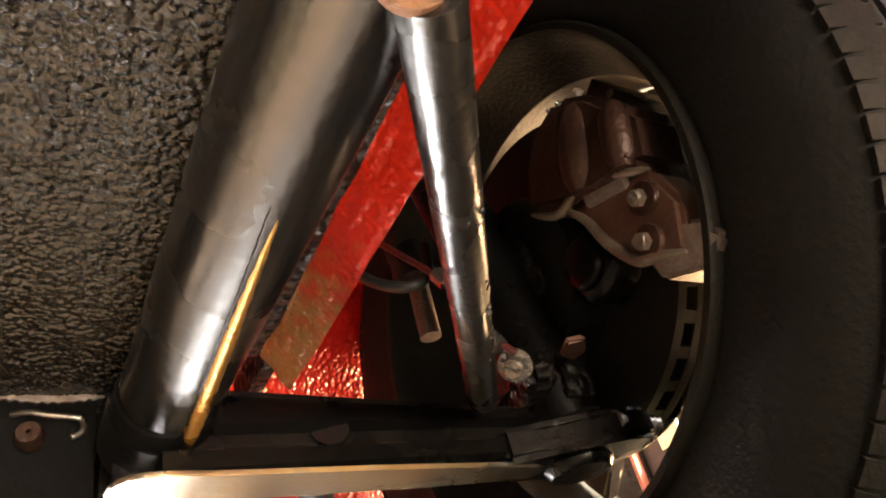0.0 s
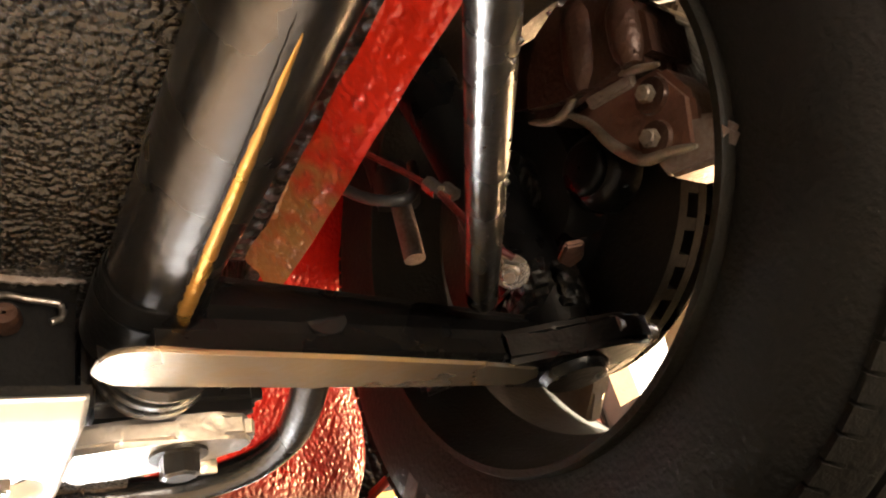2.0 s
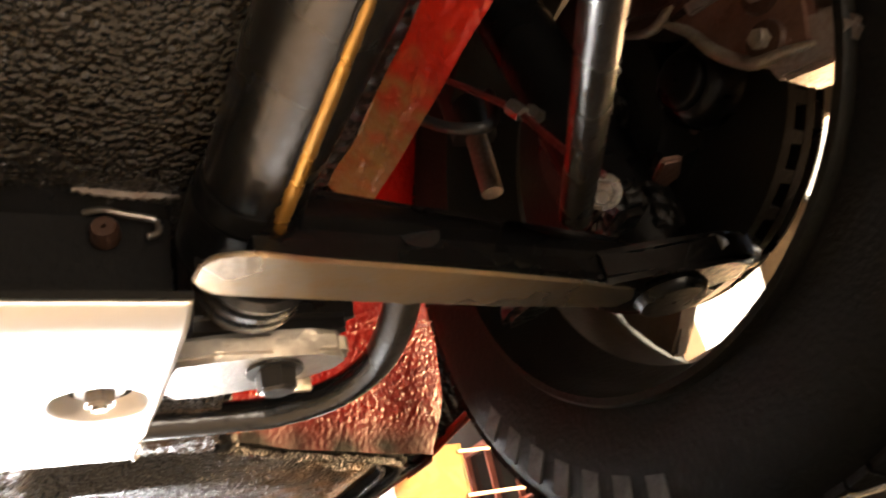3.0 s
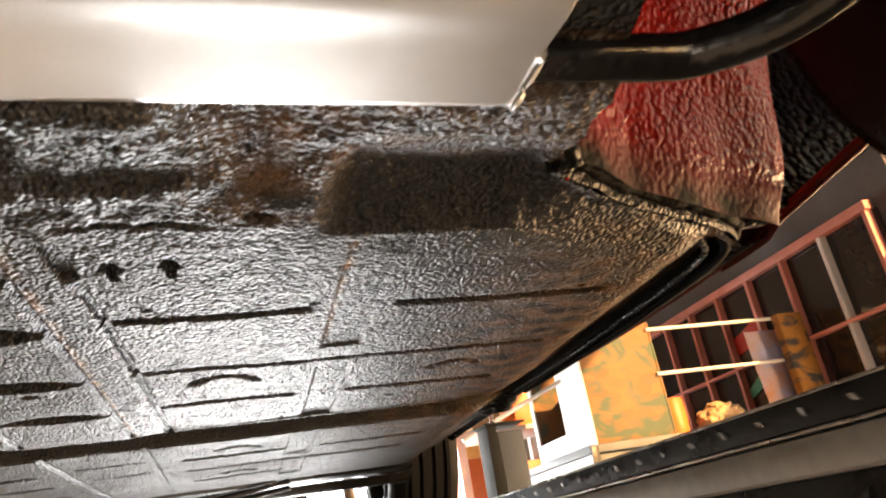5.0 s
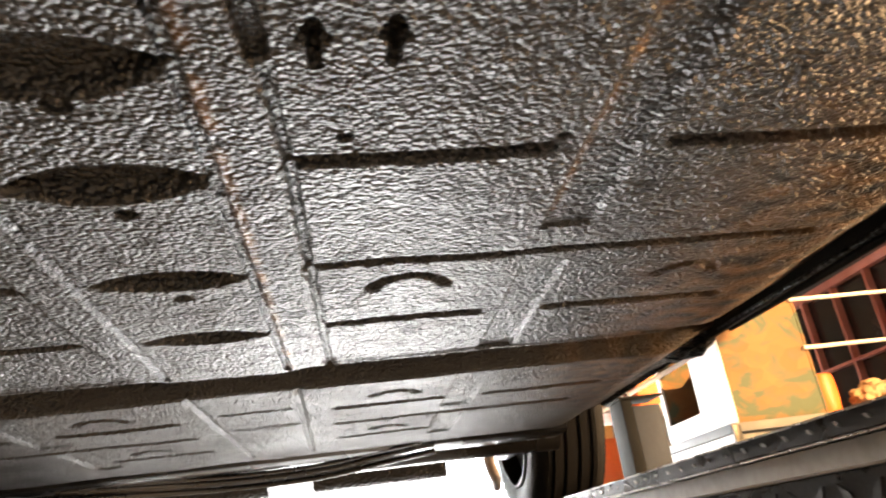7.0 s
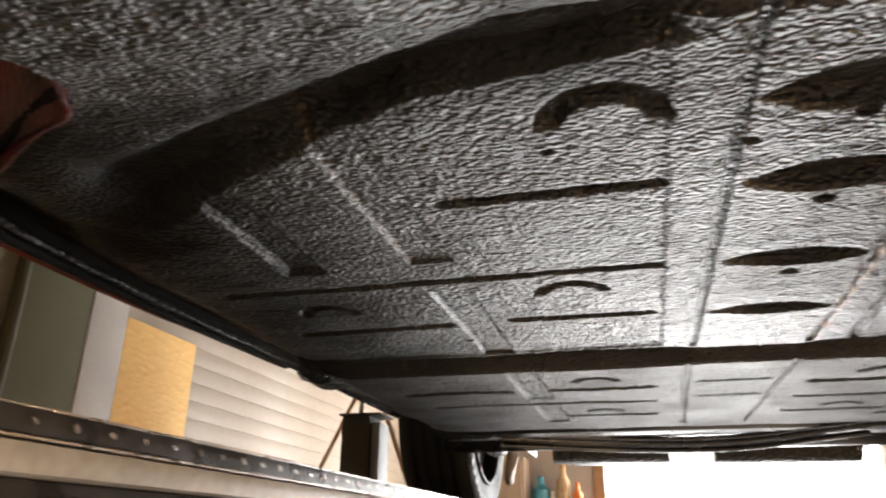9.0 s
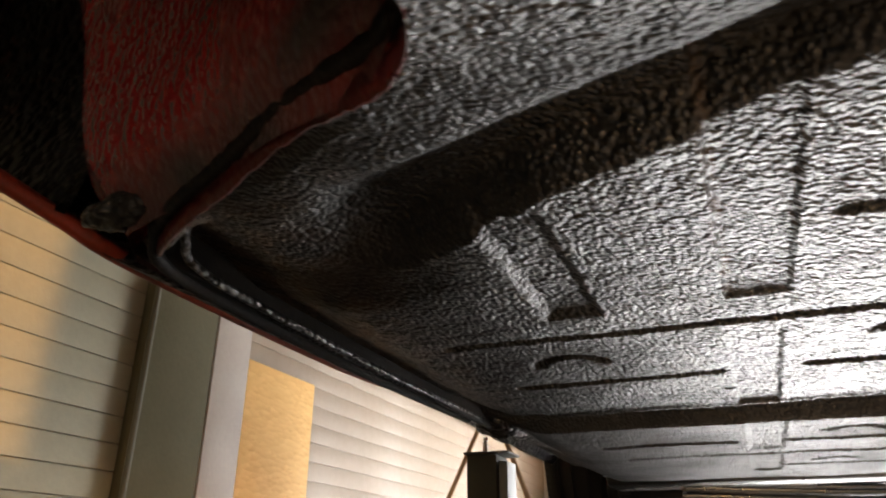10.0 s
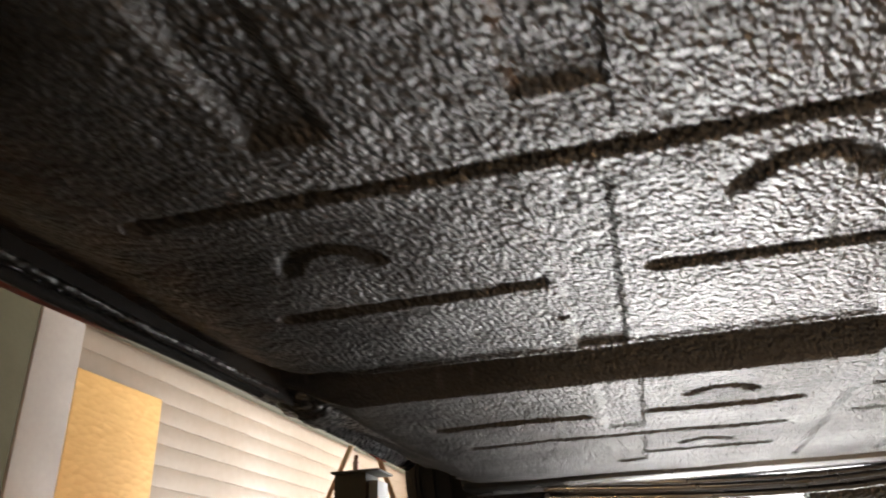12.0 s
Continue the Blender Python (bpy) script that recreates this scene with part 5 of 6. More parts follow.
# ---------------------------------------------------------------- front suspension, one side after the other
def front_corner(s):
    P = lambda x, y, z: (s * x, y, z)
    arm = empty("control_arm", car)
    # torsion-bar tube along the car
    bm = bmesh.new()
    pts = [P(0.328, y, 1.742) for y in np.linspace(-1.16, -0.612, 30)]
    add_sweep(bm, pts, 0.0238, 36)
    part("tube", bm, SATIN, arm, "worn satin steel tube", 60)
    # weld seam winding slowly round it; lip beside it paints a gold reflection
    def on_tube(k, shift, r):
        turn_by = radians(21 - 21 * k + shift)
        return P(0.328 + r * math.sin(turn_by), -0.648 - 0.195 * k, 1.742 - r * math.cos(turn_by))
    bm = bmesh.new()
    add_sweep(bm, [on_tube(k / 60, -9.0 + 0.35 * math.sin(k * 2.3), 0.0236) for k in range(57)], [(0.0011 + 0.0004 * math.sin(k * 2.1) * math.sin(k * 0.7)) * (1 - k / 75) for k in range(57)], 8)
    part("weld_bead", bm, ARM_BLACK, arm, "rough dark weld bead", 70)
    bm = bmesh.new()
    add_sweep(bm, [on_tube(k / 30, 0, 0.0222) for k in range(29)], [0.0049 - 0.0039 * (k / 30) ** 1.4 + 0.0002 * math.sin(k * 2.9) for k in range(29)], 14)
    part("seam_rod", bm, GOLD_SHEEN, arm, "lip beside the weld, gold colour painting a warm reflection", 60)
    # boxed cross arm out to the ball joint
    bm = bmesh.new()
    n = 22
    rows = []
    for k in range(n + 1):
        t = k / n
        x = 0.324 + t * (0.560 - 0.324)
        yb, yf = -0.6255 + 0.010 * t, -0.662 + 0.022 * t + 0.006 * (1 - t)
        zb = 1.7015 + 0.004 * t
        top = 1.752 - 0.010 * t
        ring = [(yb, zb + 0.003), (yb - 0.003, zb), (yf + 0.003, zb), (yf, zb + 0.003), (yf + 0.001, zb + 0.012), (yf + 0.008, zb + 0.015), (yf + 0.008, zb + 0.022), (yf + 0.002, zb + 0.026), (yf + 0.003, top - 0.012), (yf + 0.012, top - 0.003), (yf + 0.012, top), (yb, top)]
        rows.append([bm.verts.new(P(x, y, z)) for y, z in ring])
    for a, b in zip(rows, rows[1:]):
        for j in range(len(a)):
            bm.faces.new((a[j], a[(j + 1) % len(a)], b[(j + 1) % len(a)], b[j]))
    bm.faces.new(rows[0])
    bm.faces.new(rows[-1][::-1])
    part("cross_arm", bm, ARM_BLACK, arm, "folded black box-section arm", 40)
    # worn lower face plate, its gold drift paints a warm reflection
    bm = bmesh.new()
    out = [(0.3010, -0.640), (0.3015, -0.651), (0.3040, -0.6575), (0.3085, -0.6615), (0.315, -0.6635), (0.325, -0.6640), (0.345, -0.660), (0.42, -0.654), (0.50, -0.646), (0.545, -0.640), (0.556, -0.628), (0.55, -0.616), (0.47, -0.618), (0.415, -0.6225), (0.409, -0.6185), (0.402, -0.6225), (0.34, -0.6265), (0.320, -0.627), (0.311, -0.629), (0.305, -0.634)]
    add_prism(bm, [(s * x, y) for x, y in out], 1.6985, 1.7012, 0.0009)
    part("lower_plate", bm, WORN_PLATE, arm, "worn bare lower face of the arm, gold tint painting a warm reflection", 40)
    # rounded knuckle at the inner corner
    bm = bmesh.new()
    add_cyl(bm, P(0.327, -0.648, 1.740), P(0.327, -0.606, 1.740), 0.0262, seg=36)
    add_cyl(bm, P(0.327, -0.658, 1.741), P(0.327, -0.648, 1.740), 0.0240, 0.0262, 36)
    part("knuckle", bm, ARM_BLACK, arm, "", 40)
    # diagonal strut
    bm = bmesh.new()
    a, b = Vector(P(0.337, -0.914, 1.7165)), Vector(P(0.507, -0.655, 1.737))
    add_sweep(bm, [a.lerp(b, k / 12) for k in range(13)], 0.0092, 24)
    part("strut", bm, STRUT, arm, "worn glossy black diagonal strut", 60)
    bm = bmesh.new()
    for k in range(12):
        t = random.uniform(0.1, 0.85)
        ang = random.uniform(-0.5, 0.9)
        c = a.lerp(b, t) + Vector((0.0086 * math.sin(ang) * s, -0.0052 * math.sin(ang), -0.0086 * math.cos(ang)))
        bmesh.ops.create_icosphere(bm, subdivisions=1, radius=random.uniform(0.0006, 0.0016), matrix=Matrix.Translation(c))
    tagged(part("paint_run", bm, BLACK_PAINT, arm, "", 80), kind="stuff")
    bm = bmesh.new()
    add_cyl(bm, a + Vector((-0.005 * s, -0.002, 0)), a + Vector((-0.004 * s, 0.001, 0.001)), 0.0088, seg=24)
    part("collar", bm, RUST, arm, "dark collar at the strut's end", 40)
    # ball joint with boot, pinch clamp and nut
    bm = bmesh.new()
    add_prism(bm, [(s * x, y) for x, y in ((0.520, -0.645), (0.556, -0.652), (0.596, -0.676), (0.618, -0.676), (0.622, -0.655), (0.604, -0.630), (0.575, -0.604), (0.540, -0.606))], 1.700, 1.722, 0.004)
    part("ball_joint_plate", bm, ARM_BLACK, arm, "forged black ball-joint end", 40)
    bm = bmesh.new()
    add_lathe(bm, [(0, 0.001), (0, 0.020), (0.006, 0.0235), (0.016, 0.022), (0.022, 0.018), (0.03, 0.018), (0.034, 0.012), (0.034, 0.001)], 28)
    bmesh.ops.transform(bm, verts=bm.verts, matrix=Matrix.Translation(P(0.583, -0.632, 1.694)) @ Matrix.Rotation(radians(-90), 4, "Y"))
    part("ball_joint", bm, ARM_BLACK, arm, "", 40)
    bm = bmesh.new()
    add_bolt(bm, P(0.612, -0.664, 1.722), (0, 0, -1), 0.009, 0.012, 0.008)
    add_cyl(bm, P(0.590, -0.668, 1.713), P(0.632, -0.660, 1.713), 0.0075, seg=14)
    part("clamp_bolt", bm, BARE, arm, "bright clamp bolt", 35)
    # inner bush with three rubber ribs, and the cast mount behind it
    mount = empty("arm_mount", car)
    bm = bmesh.new()
    add_lathe(bm, [(0, 0.012), (0, 0.026), (0.003, 0.0295), (0.007, 0.0285), (0.0085, 0.021), (0.011, 0.021), (0.0125, 0.0285), (0.017, 0.0285), (0.0185, 0.021), (0.021, 0.021), (0.0225, 0.0285), (0.027, 0.0285), (0.029, 0.021), (0.034, 0.02), (0.034, 0.012)], 40)
    bmesh.ops.transform(bm, verts=bm.verts, matrix=Matrix.Translation(P(0.336, -0.622, 1.7235)) @ Matrix.Rotation(radians(90), 4, "Z"))
    part("bush", bm, BLACK_PAINT, mount, "ribbed black rubber bush", 40)
    bm = bmesh.new()
    out = [(0.296, -0.545), (0.300, -0.580), (0.322, -0.587), (0.350, -0.588), (0.368, -0.590), (0.384, -0.590), (0.391, -0.581), (0.3875, -0.568), (0.372, -0.558), (0.350, -0.548), (0.330, -0.533), (0.308, -0.530)]
    add_prism(bm, [(s * x, y) for x, y in out], 1.6855, 1.700, 0.0035)
    part("cap", bm, CAP_ALU, mount, "pale cast aluminium bearing cap", 40)
    bm = bmesh.new()
    out = [(0.305, -0.588), (0.392, -0.592), (0.397, -0.580), (0.386, -0.566), (0.34, -0.535), (0.305, -0.53)]
    add_prism(bm, [(s * x, y) for x, y in out], 1.702, 1.76, 0.006)
    part("bearing_block", bm, BLACK_PAINT, mount, "black bearing block", 40)
    bm = bmesh.new()
    add_bolt(bm, P(0.352, -0.572, 1.6855), (0, 0, -1), 0.0105, 0.012, 0.0, 0.0145)
    part("bolt", bm, BLACK_PAINT, mount, "black hexagon bolt", 35)
    bm = bmesh.new()
    add_box(bm, (min(s * 0.364, s * 0.376), -0.556, 1.679), (max(s * 0.364, s * 0.376), -0.5525, 1.690), 0.0008)
    part("tab", bm, BARE, mount, "small lock tab", 35)
    # struts, hub carrier, brake
    hub = empty("hub_carrier", car)
    bm = bmesh.new()
    add_sweep(bm, [P(0.600, -0.615, 1.735), P(0.592, -0.612, 1.80), P(0.575, -0.606, 1.90), P(0.555, -0.60, 2.0), P(0.52, -0.59, 2.26)], [0.026, 0.030, 0.0275, 0.0275, 0.0275], 28)
    part("damper_tube", bm, ARM_BLACK, hub, "dark damper tube", 50)
    bm = bmesh.new()
    add_cyl(bm, P(0.590, -0.61, AX_Z), P(0.700, -0.61, AX_Z), 0.040, 0.034, 32)
    add_cyl(bm, P(0.600, -0.60, 1.775), P(0.628, -0.60, 1.80), 0.016, 0.013, 20)
    add_box(bm, (min(s * 0.585, s * 0.612), -0.645, 1.742), (max(s * 0.585, s * 0.612), -0.572, 1.78), 0.008)
    part("knuckle", bm, UNDERSEAL_COARSE, hub, "dark cast steering knuckle", 40)
    bm = bmesh.new()
    add_prism(bm, [(s * x, y) for x, y in ((0.556, -0.645), (0.572, -0.655), (0.598, -0.59), (0.590, -0.50), (0.572, -0.47), (0.560, -0.49), (0.572, -0.58))], 1.748, 1.768, 0.005)
    part("steering_lever", bm, UNDERSEAL_COARSE, hub, "dark steering lever", 40)
    bm = bmesh.new()
    add_bolt(bm, P(0.551, -0.640, 1.768), (-0.6 * s, -0.4, -0.6), 0.0085, 0.010, 0.006, 0.012)
    part("nut", bm, BARE, hub, "bright castle nut", 35)
    # light sleeve of the damper that catches the light
    bm = bmesh.new()
    add_cyl(bm, P(0.606, -0.462, 1.893), P(0.606, -0.462, 1.958), 0.0105, seg=24)
    part("sleeve", bm, CAST, hub, "grey metal sleeve", 40)
    bm = bmesh.new()
    add_cyl(bm, P(0.606, -0.460, 1.959), P(0.600, -0.455, 2.14), 0.022, 0.026, 24)
    part("boot", bm, RUBBER_SOFT, hub, "", 40)
    bm = bmesh.new()
    add_sweep(bm, [P(0.617, -0.672, 1.799), P(0.6185, -0.6725, 1.803), P(0.6215, -0.674, 1.810), P(0.623, -0.6745, 1.813)], [0.0022, 0.0040, 0.0040, 0.0024], 12)
    part("grease_cap", bm, WEB, hub, "small pale cap on the hub", 50)
    bm = bmesh.new()
    add_prism(bm, [(s * x, y) for x, y in ((0.566, -0.678), (0.577, -0.684), (0.590, -0.668), (0.588, -0.655), (0.574, -0.660))], 1.763, 1.768, 0.0015)
    part("lock_plate", bm, WEB, hub, "pale bent lock plate", 40)
    # vented disc: two faces with slots between them at the rim
    disc = empty("brake_disc", car)
    for x0 in (0.6285, 0.6465):
        bm = bmesh.new()
        add_lathe(bm, [(x0, 0.075), (x0, 0.1405), (x0 + 0.0075, 0.1405), (x0 + 0.0075, 0.075)], 80, True)
        part("face", bm, DISC, disc, "dark worn disc face", 40)
        disc.children[-1].matrix_local = pose(0, AX_F, AX_Z, 0, 0, 0 if s > 0 else 180)
    bm = bmesh.new()
    add_box(bm, (-0.0053, -0.0042, -0.035), (0.0053, 0.0042, 0.022))
    vane = part("vane", bm, DISC, disc, "", 40)
    for k in range(36):
        ob = vane if k == 0 else new("vane", vane.data)
        ob.parent = disc
        ob.matrix_local = pose(0, AX_F, AX_Z, 0, 0, 0 if s > 0 else 180) @ Matrix.Rotation(2 * math.pi * k / 36, 4, "X") @ Matrix.Translation((0.6413, 0, 0.118))
    bm = bmesh.new()
    add_lathe(bm, [(0.600, 0.030), (0.600, 0.070), (0.612, 0.076), (0.63, 0.078), (0.63, 0.03)], 60)
    part("bell", bm, BLACK_PAINT, disc, "", 40).matrix_local = pose(0, AX_F, AX_Z, 0, 0, 0 if s > 0 else 180)
    bm = bmesh.new()
    add_lathe(bm, [(0.6665, 0.08), (0.6665, 0.1375), (0.668, 0.1375), (0.668, 0.08)], 60, True)
    part("wear_lip", bm, BARE, disc, "thin bright wear lip", 40).matrix_local = pose(0, AX_F, AX_Z, 0, 0, 0 if s > 0 else 180)
    # caliper bridging the disc at the front
    cal = empty("brake_caliper", car)
    R3 = Matrix.Translation(P(0, AX_F, AX_Z))
    def radial(u0, u1, r0, r1, x0, x1, bevel):
        """A block round the axle: u in degrees forward of straight up."""
        bmx = bmesh.new()
        k = 8
        ring = []
        for j in range(k + 1):
            a = radians(u0 + (u1 - u0) * j / k)
            ring.append([bmx.verts.new((s * x, -r * math.sin(a), r * math.cos(a))) for x, r in ((x0, r0), (x1, r0), (x1, r1), (x0, r1))])
        for p, q in zip(ring, ring[1:]):
            for j in range(4):
                bmx.faces.new((p[j], p[(j + 1) % 4], q[(j + 1) % 4], q[j]))
        bmx.faces.new(ring[0])
        bmx.faces.new(ring[-1][::-1])
        if bevel:
            bmesh.ops.bevel(bmx, geom=[e for e in bmx.edges if len(e.link_faces) == 2 and e.calc_face_angle(0) > 0.7], offset=bevel, segments=2, affect="EDGES")
        bmesh.ops.transform(bmx, verts=bmx.verts, matrix=R3)
        return bmx
    part("outer_half", radial(56, 110, 0.095, 0.164, 0.664, 0.694, 0.006), CALIPER, cal, "", 40)
    part("bridge", radial(60, 108, 0.1455, 0.170, 0.604, 0.680, 0.005), CALIPER, cal, "", 40)
    turn = Matrix(((0, 0, s, 0), (1, 0, 0, 0), (0, 1, 0, 0), (0, 0, 0, 1)))
    bm = bmesh.new()
    add_prism(bm, [(-0.676, 1.872), (-0.709, 1.850), (-0.745, 1.842), (-0.781, 1.828), (-0.792, 1.866), (-0.770, 1.902), (-0.742, 1.925), (-0.712, 1.922), (-0.690, 1.900)], 0.572, 0.622, 0.007, turn)
    part("body", bm, CALIPER, cal, "brown-stained cast caliper body", 40)
    bm = bmesh.new()
    a, b = Vector(P(0.580, -0.753, 1.906)), Vector(P(0.580, -0.731, 1.848))
    add_sweep(bm, [a.lerp(b, k / 6) for k in range(7)], [0.010, 0.015, 0.016, 0.016, 0.016, 0.015, 0.010], 20)
    part("piston_housing", bm, CALIPER, cal, "brown rounded piston housing", 50)
    bm = bmesh.new()
    a, b = Vector(P(0.577, -0.780, 1.880)), Vector(P(0.577, -0.768, 1.836))
    add_sweep(bm, [a.lerp(b, k / 6) for k in range(7)], [0.006, 0.010, 0.011, 0.011, 0.011, 0.010, 0.006], 18)
    part("piston_housing", bm, CALIPER, cal, "", 50)
    bm = bmesh.new()
    add_prism(bm, [(-0.709, 1.850), (-0.781, 1.825), (-0.790, 1.795), (-0.779, 1.764), (-0.746, 1.781), (-0.733, 1.799), (-0.727, 1.818)], 0.580, 0.612, 0.004, turn)
    part("web", bm, WEB, cal, "pinkish-brown cast web", 40)
    for line in ([(-0.676, 1.872), (-0.695, 1.856), (-0.709, 1.852), (-0.728, 1.857), (-0.742, 1.855), (-0.762, 1.838), (-0.782, 1.824)],
                 [(-0.709, 1.850), (-0.722, 1.830), (-0.731, 1.805), (-0.746, 1.782), (-0.762, 1.774), (-0.779, 1.765)]):
        bm = bmesh.new()
        path = bend([P(0.5795, y, z) for y, z in line], 4)
        add_sweep(bm, path, [0.0012 + 0.0028 * math.sin(math.pi * k / (len(path) - 1)) ** 0.5 for k in range(len(path))], 8)
        part("rib", bm, RIB, cal, "pale worn casting rib", 60)
    bm = bmesh.new()
    add_prism(bm, [(-0.748, 1.786), (-0.776, 1.790), (-0.794, 1.778), (-0.800, 1.762), (-0.782, 1.752), (-0.752, 1.764)], 0.5835, 0.618, 0.003, turn)
    part("mount_ear", bm, CAST, cal, "pale machined mounting ear", 40)
    for (y, z) in ((-0.769, 1.811), (-0.759, 1.786)):
        # dark ring paints the shade of the recess round the bolt
        bm = bmesh.new()
        add_cyl(bm, P(0.5805, y, z), P(0.5770, y, z), 0.0118, 0.0108, 24)
        part("bolt_seat", bm, CALIPER, cal, "dark ring painting the shaded recess round the bolt", 40)
        bm = bmesh.new()
        add_bolt(bm, P(0.5768, y, z), (-s, -0.12, -0.1), 0.0058, 0.0065)
        part("bolt", bm, RIB, cal, "worn pale hexagon bolt", 35)
    # cream machined band along the top of the web, and dark piston boot
    bm = bmesh.new()
    add_prism(bm, [(-0.727, 1.847), (-0.7645, 1.834), (-0.7625, 1.8255), (-0.7275, 1.837)], 0.5775, 0.5825, 0.0012, turn)
    part("machined_band", bm, CAST, cal, "cream machined band on the casting", 40)
    bm = bmesh.new()
    add_lathe(bm, [(0, 0.001), (0, 0.015), (0.003, 0.0185), (0.007, 0.0185), (0.010, 0.024), (0.016, 0.0275), (0.030, 0.0275), (0.030, 0.001)], 32)
    bmesh.ops.transform(bm, verts=bm.verts, matrix=Matrix.Translation(P(0.580, -0.700, 1.812)) @ Matrix.Rotation(0 if s > 0 else math.pi, 4, "Z"))
    part("piston_boot", bm, ARM_BLACK, cal, "black rubber piston boot", 50)
    for u in (-0.728, -0.738, -0.757):
        bm = bmesh.new()
        add_bolt(bm, P(0.586, u, 1.9215 + 0.35 * (u + 0.738)), (-0.5 * s, 0, 0.4), 0.0038, 0.005, 0.003)
        part("bleed_screw", bm, BARE, cal, "small bright bleed screw", 35)
    for u in (70, 78):
        bm = bmesh.new()
        a = radians(u)
        add_cyl(bm, P(0.600, AX_F - 0.168 * math.sin(a), AX_Z + 0.168 * math.cos(a)), P(0.690, AX_F - 0.168 * math.sin(a), AX_Z + 0.168 * math.cos(a)), 0.0035, seg=12)
        part("retaining_pin", bm, BARE, cal, "", 40)
    # brake hose with bright fittings
    hose = empty("brake_hose", car)
    bm = bmesh.new()
    add_sweep(bm, bend([P(0.470, -0.50, 2.02), P(0.500, -0.545, 1.95), P(0.524, -0.590, 1.885), P(0.536, -0.606, 1.858)], 6), 0.0026, 10)
    add_sweep(bm, bend([P(0.537, -0.609, 1.852), P(0.538, -0.630, 1.81), P(0.534, -0.646, 1.785), P(0.545, -0.652, 1.77)], 6), 0.0026, 10)
    part("pipe", bm, MAROON, hose, "dark reddish brake pipe", 60)
    bm = bmesh.new()
    add_cyl(bm, P(0.533, -0.603, 1.866), P(0.537, -0.608, 1.854), 0.0062, seg=6)
    add_cyl(bm, P(0.545, -0.606, 1.861), P(0.549, -0.611, 1.850), 0.0058, seg=6)
    part("fitting", bm, BARE, hose, "bright hexagon fitting", 35)
    bm = bmesh.new()
    add_cyl(bm, P(0.533, -0.645, 1.786), P(0.536, -0.648, 1.776), 0.0066, seg=12)
    part("fitting", bm, BARE, hose, "bright ring fitting", 35)
    bm = bmesh.new()
    add_sweep(bm, bend([P(0.50, -0.49, 1.96), P(0.520, -0.530, 1.905), P(0.545, -0.55, 1.89), P(0.565, -0.545, 1.91), P(0.58, -0.53, 1.95)], 6), 0.005, 10)
    part("flexible_hose", bm, RUBBER_SOFT, hose, "black looping hose", 60)


front_corner(1)
front_corner(-1)

# anti-roll bar
bm = bmesh.new()
line = [(-0.411, -0.645, 1.726), (-0.416, -0.615, 1.718), (-0.423, -0.575, 1.708), (-0.427, -0.53, 1.703), (-0.416, -0.488, 1.701), (-0.388, -0.463, 1.70), (-0.35, -0.455, 1.70), (-0.2, -0.452, 1.70)]
add_sweep(bm, bend(line + [(-x, y, z) for x, y, z in line[::-1]], 5), 0.0105, 20)
part("anti_roll_bar", bm, BLACK_PAINT, car, "glossy black anti-roll bar", 60)

# steering cross member, its guard plate, bolts and a spring clip
cross = empty("cross_member", car)
bm = bmesh.new()
rows = []
for x in np.linspace(-0.302, 0.302, 24):
    prof = [(-0.638, 1.690), (-0.638, 1.695), (-0.592, 1.698), (-0.586, 1.705), (-0.585, 1.764), (-0.602, 1.769), (-0.603, 1.777), (-0.58, 1.79), (-0.50, 1.785), (-0.455, 1.76), (-0.45, 1.72), (-0.47, 1.688)]
    rows.append([bm.verts.new((x, y, z + 0.0015 * noise.noise((x * 20, y * 20, z * 20)))) for y, z in prof])
for a, b in zip(rows, rows[1:]):
    for k in range(len(a)):
        bm.faces.new((a[k], a[(k + 1) % len(a)], b[(k + 1) % len(a)], b[k]))
bm.faces.new(rows[0])
bm.faces.new(rows[-1][::-1])
part("beam", bm, MATTE_BLACK, cross, "black painted cross beam", 40)
# guard plate with dished bolt holes
def plate_place(U, Y):
    X = 0.3005 * U + 0.0 * Y
    X = np.where(np.abs(U) > 0.999, X - np.sign(U) * 0.004 * np.clip((Y + 0.545) / 0.10, 0, 1), X)
    Z = 1.6815 + 0 * X
    for sx in (-1, 1):
        for hy in (-0.545,):
            d = np.hypot((X - sx * 0.2725) / 1.05, Y - hy)
            Z = Z + 0.009 * smooth01((0.0235 - d) / 0.011)
    Z = Z + 13.0 * np.maximum(-0.622 - Y, 0) ** 2 + 0.0007 * noise_field(X, Y, 12, 77)
    Z = Z - 0.0012 * np.exp(-(((Y + 0.50) / 0.01) ** 2))
    return X, Y, Z


guard = sheet("guard_plate", np.linspace(-1, 1, 240), np.linspace(-0.643, -0.446, 90), plate_place, ALU, cross, None, "bright aluminium guard plate with dished bolt holes")
mod = guard.modifiers.new("thickness", "SOLIDIFY")
mod.thickness, mod.offset = 0.0025, -1
for sx in (-1, 1):
    bm = bmesh.new()
    add_cyl(bm, (sx * 0.2725, -0.545, 1.6895), (sx * 0.2725, -0.545, 1.6875), 0.0115, seg=28)
    vs = add_bolt(bm, (sx * 0.2725, -0.545, 1.688), (0, 0, -1), 0.0078, 0.007, 0.003)
    part("bolt", bm, BARE, cross, "steel hexagon bolt in its dish", 35)
bm = bmesh.new()
add_sweep(bm, bend([(0.262, -0.588, 1.764), (0.270, -0.593, 1.763), (0.279, -0.594, 1.7605), (0.288, -0.594, 1.7595), (0.2945, -0.594, 1.7575), (0.295, -0.594, 1.751), (0.290, -0.594, 1.748)], 5), 0.0019, 8)
part("spring_clip", bm, BARE, cross, "bent bright spring clip", 60)
bm = bmesh.new()
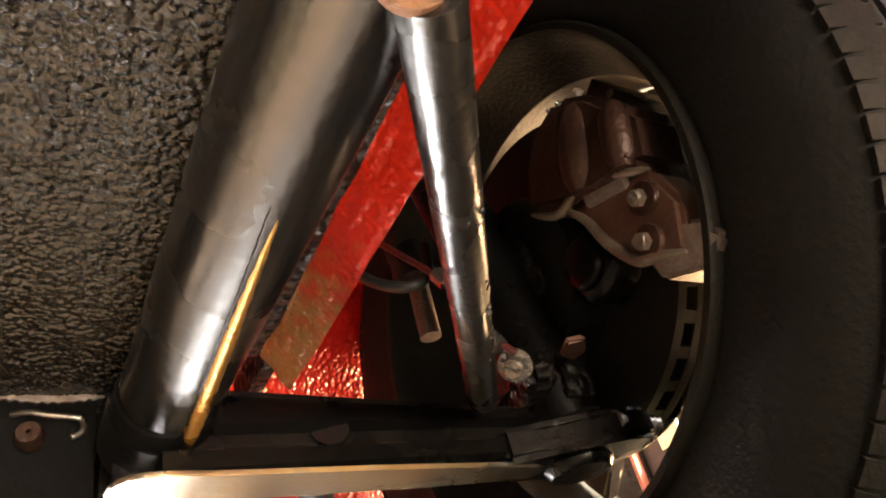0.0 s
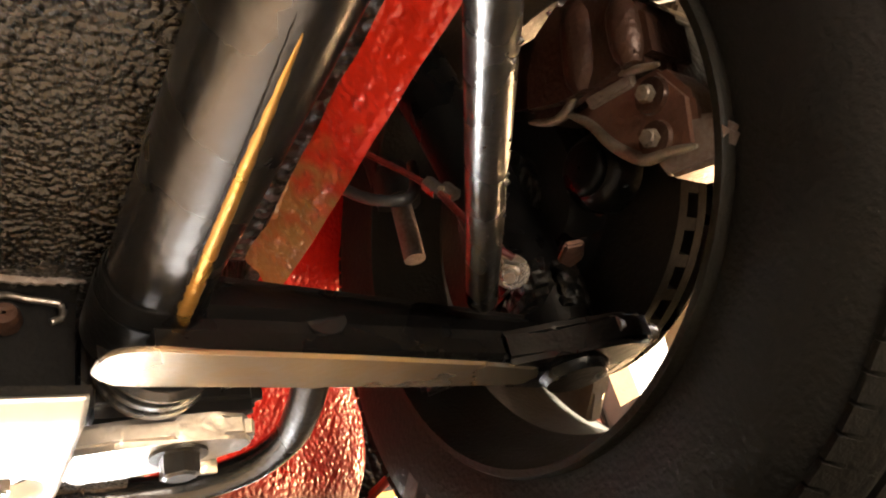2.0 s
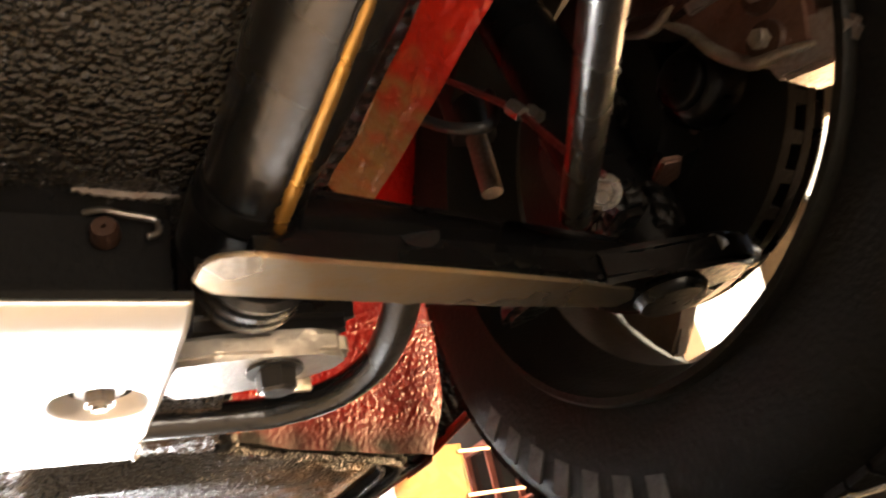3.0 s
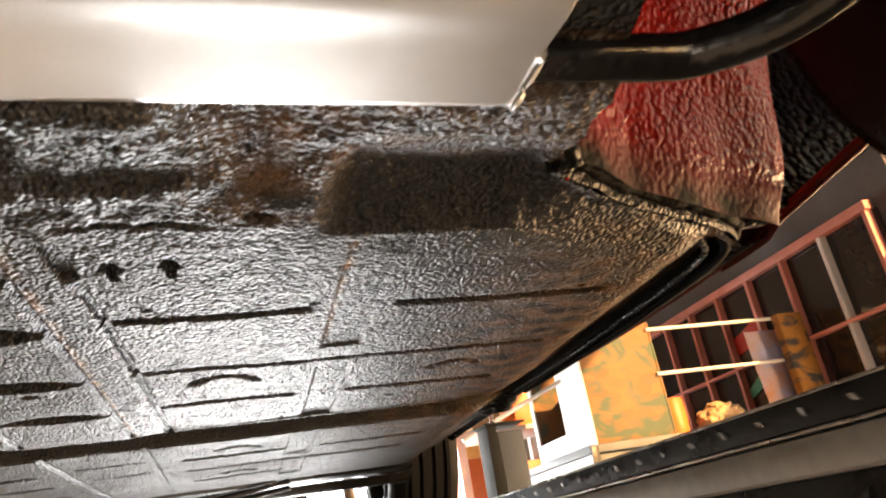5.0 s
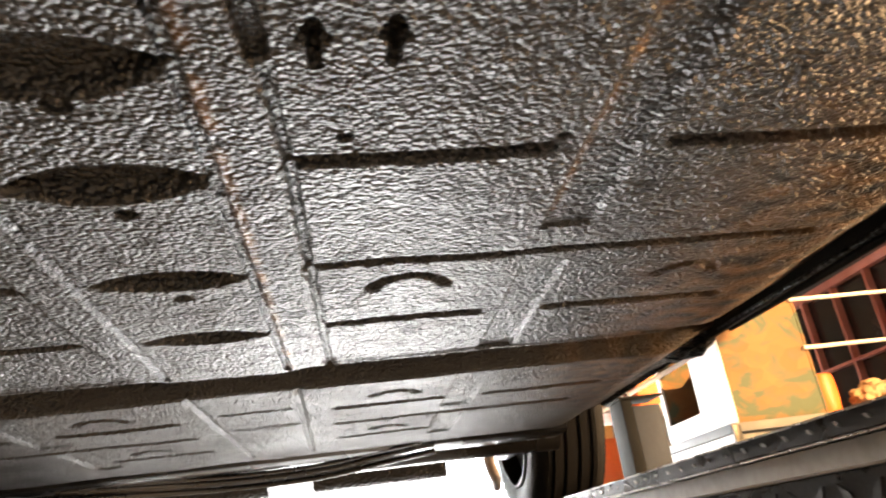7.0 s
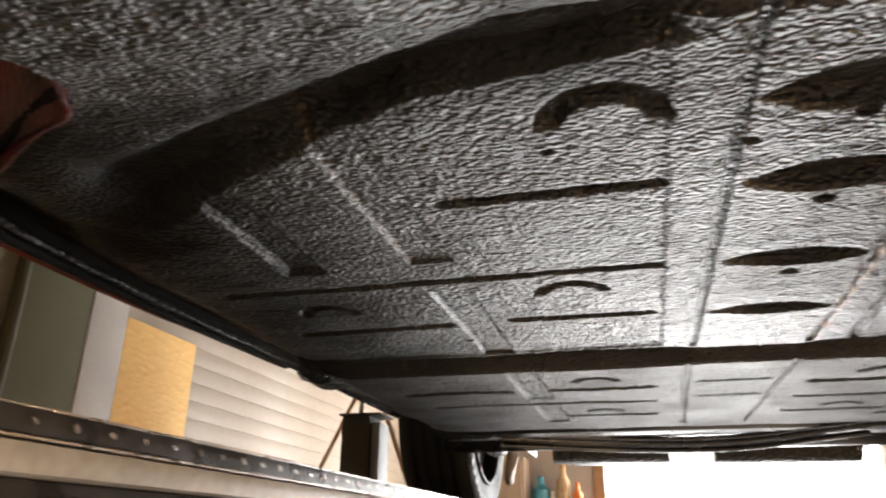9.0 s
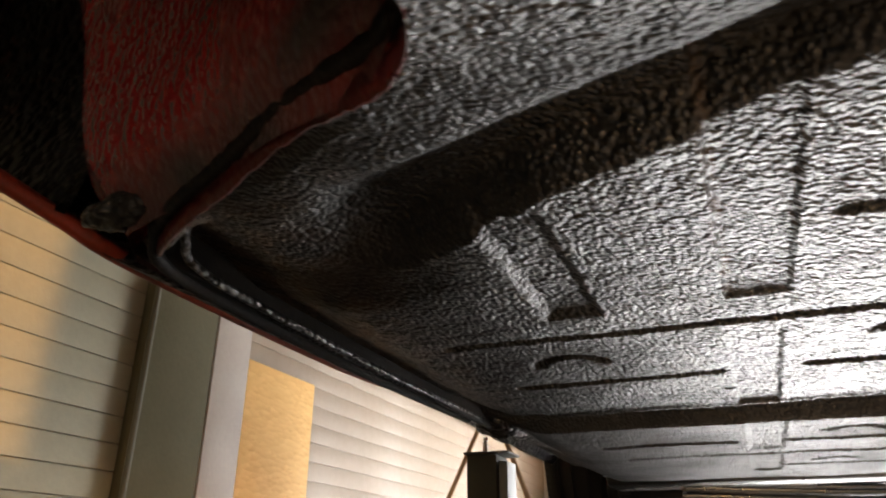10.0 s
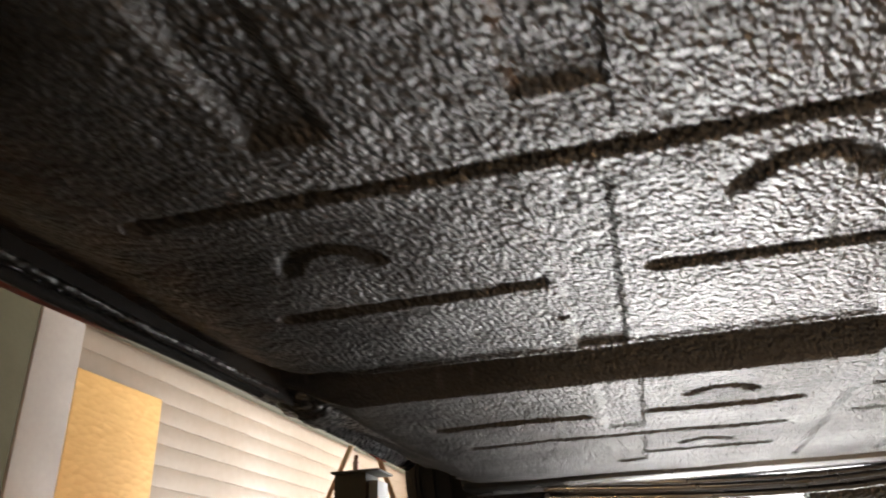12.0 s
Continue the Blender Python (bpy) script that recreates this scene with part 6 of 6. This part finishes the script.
add_lathe(bm, [(0, 0.001), (0, 0.0062), (0.003, 0.0072), (0.006, 0.006), (0.009, 0.0068), (0.012, 0.0055), (0.012, 0.001)], 20)
bmesh.ops.transform(bm, verts=bm.verts, matrix=Matrix.Translation((0.272, -0.588, 1.7495)) @ Matrix.Rotation(radians(-100), 4, "Z"))
part("bleed_screw", bm, CALIPER, cross, "small threaded screw", 40)
bm = bmesh.new()
rag = [(0.256 + 0.0024 * k, 1.7675 + 0.0005 * math.sin(k * 1.9)) for k in range(21)] + [(0.304 - 0.0024 * k, 1.7645 - 0.0022 * math.sin(math.pi * k / 20) + 0.0007 * math.sin(k * 2.7)) for k in range(21)]
add_prism(bm, rag, 0.0, 0.0016, 0, Matrix.Translation((0, -0.6045, 0)) @ Matrix.Rotation(radians(90), 4, "X"))
part("scuff", bm, CAST, cross, "scuffed grey weld lip", 35)

# ---------------------------------------------------------------- rear end of the car
bm = bmesh.new()
add_sweep(bm, bend([(-0.58, 1.16, 1.715), (-0.30, 1.13, 1.715), (0.0, 1.12, 1.712), (0.30, 1.13, 1.715), (0.58, 1.16, 1.715)], 8), 0.030, 18)
part("torsion_housing", bm, BLACK_PAINT, car, "black transverse torsion housing", 60)
for dz, dy, r in ((0.0, 0.0, 0.0055), (-0.012, 0.018, 0.0055), (0.006, -0.02, 0.004)):
    bm = bmesh.new()
    add_sweep(bm, bend([(-0.42, 0.98 + dy, 1.695 + dz), (-0.15, 1.02 + dy, 1.685 + dz), (0.05, 1.00 + dy, 1.683 + dz), (0.18, 0.96 + dy, 1.692 + dz), (0.28, 0.93 + dy, 1.70 + dz)], 8), r, 10)
    part("oil_pipe", bm, BLACK_PAINT, car, "black oil and heater pipe", 60)
for x0, x1, r, z in ((-0.34, -0.07, 0.036, 1.705), (0.03, 0.335, 0.034, 1.700)):
    bm = bmesh.new()
    add_cyl(bm, (x0, 1.27, z), (x1, 1.27, z), r, seg=28)
    part("heater_box", bm, UNDERSEAL_COARSE, car, "dark heat exchanger drum", 40)
bm = bmesh.new()
add_box(bm, (-0.40, 1.34, 1.74), (0.40, 2.15, 2.05), 0.03)
part("engine_block", bm, UNDERSEAL_COARSE, car, "dark engine and gearbox mass", 40)
for s in (-1, 1):
    bm = bmesh.new()
    add_cyl(bm, (s * 0.625, AX_R, AX_Z), (s * 0.655, AX_R, AX_Z), 0.168, seg=48)
    part("rear_brake_drum", bm, UNDERSEAL_COARSE, car, "dark dusty rear brake", 40)
    tr = empty("trailing_arm", car)
    bm = bmesh.new()
    add_sweep(bm, [(s * 0.50, 1.16, 1.73), (s * 0.50, 1.35, 1.73), (s * 0.49, 1.62, 1.78)], [0.026, 0.034, 0.04], 20)
    part("arm", bm, BLACK_PAINT, tr, "black banana-shaped arm", 60)
    bm = bmesh.new()
    add_sweep(bm, bend([(s * 0.455, 1.27, 1.755), (s * 0.447, 1.30, 1.70), (s * 0.462, 1.33, 1.655), (s * 0.475, 1.40, 1.64)], 6), [0.014] * 13 + [0.012] * 6, 14)
    part("heat_duct", bm, CAST, tr, "silvery bent duct", 60)
    bm = bmesh.new()
    add_bolt(bm, (s * 0.45, 1.22, 1.722), (0, -1, 0), 0.012, 0.012, 0.008, 0.016)
    add_bolt(bm, (s * 0.475, 1.235, 1.735), (0, -1, 0), 0.010, 0.010, 0.006, 0.014)
    part("bolt", bm, BARE, tr, "bright bolt", 35)
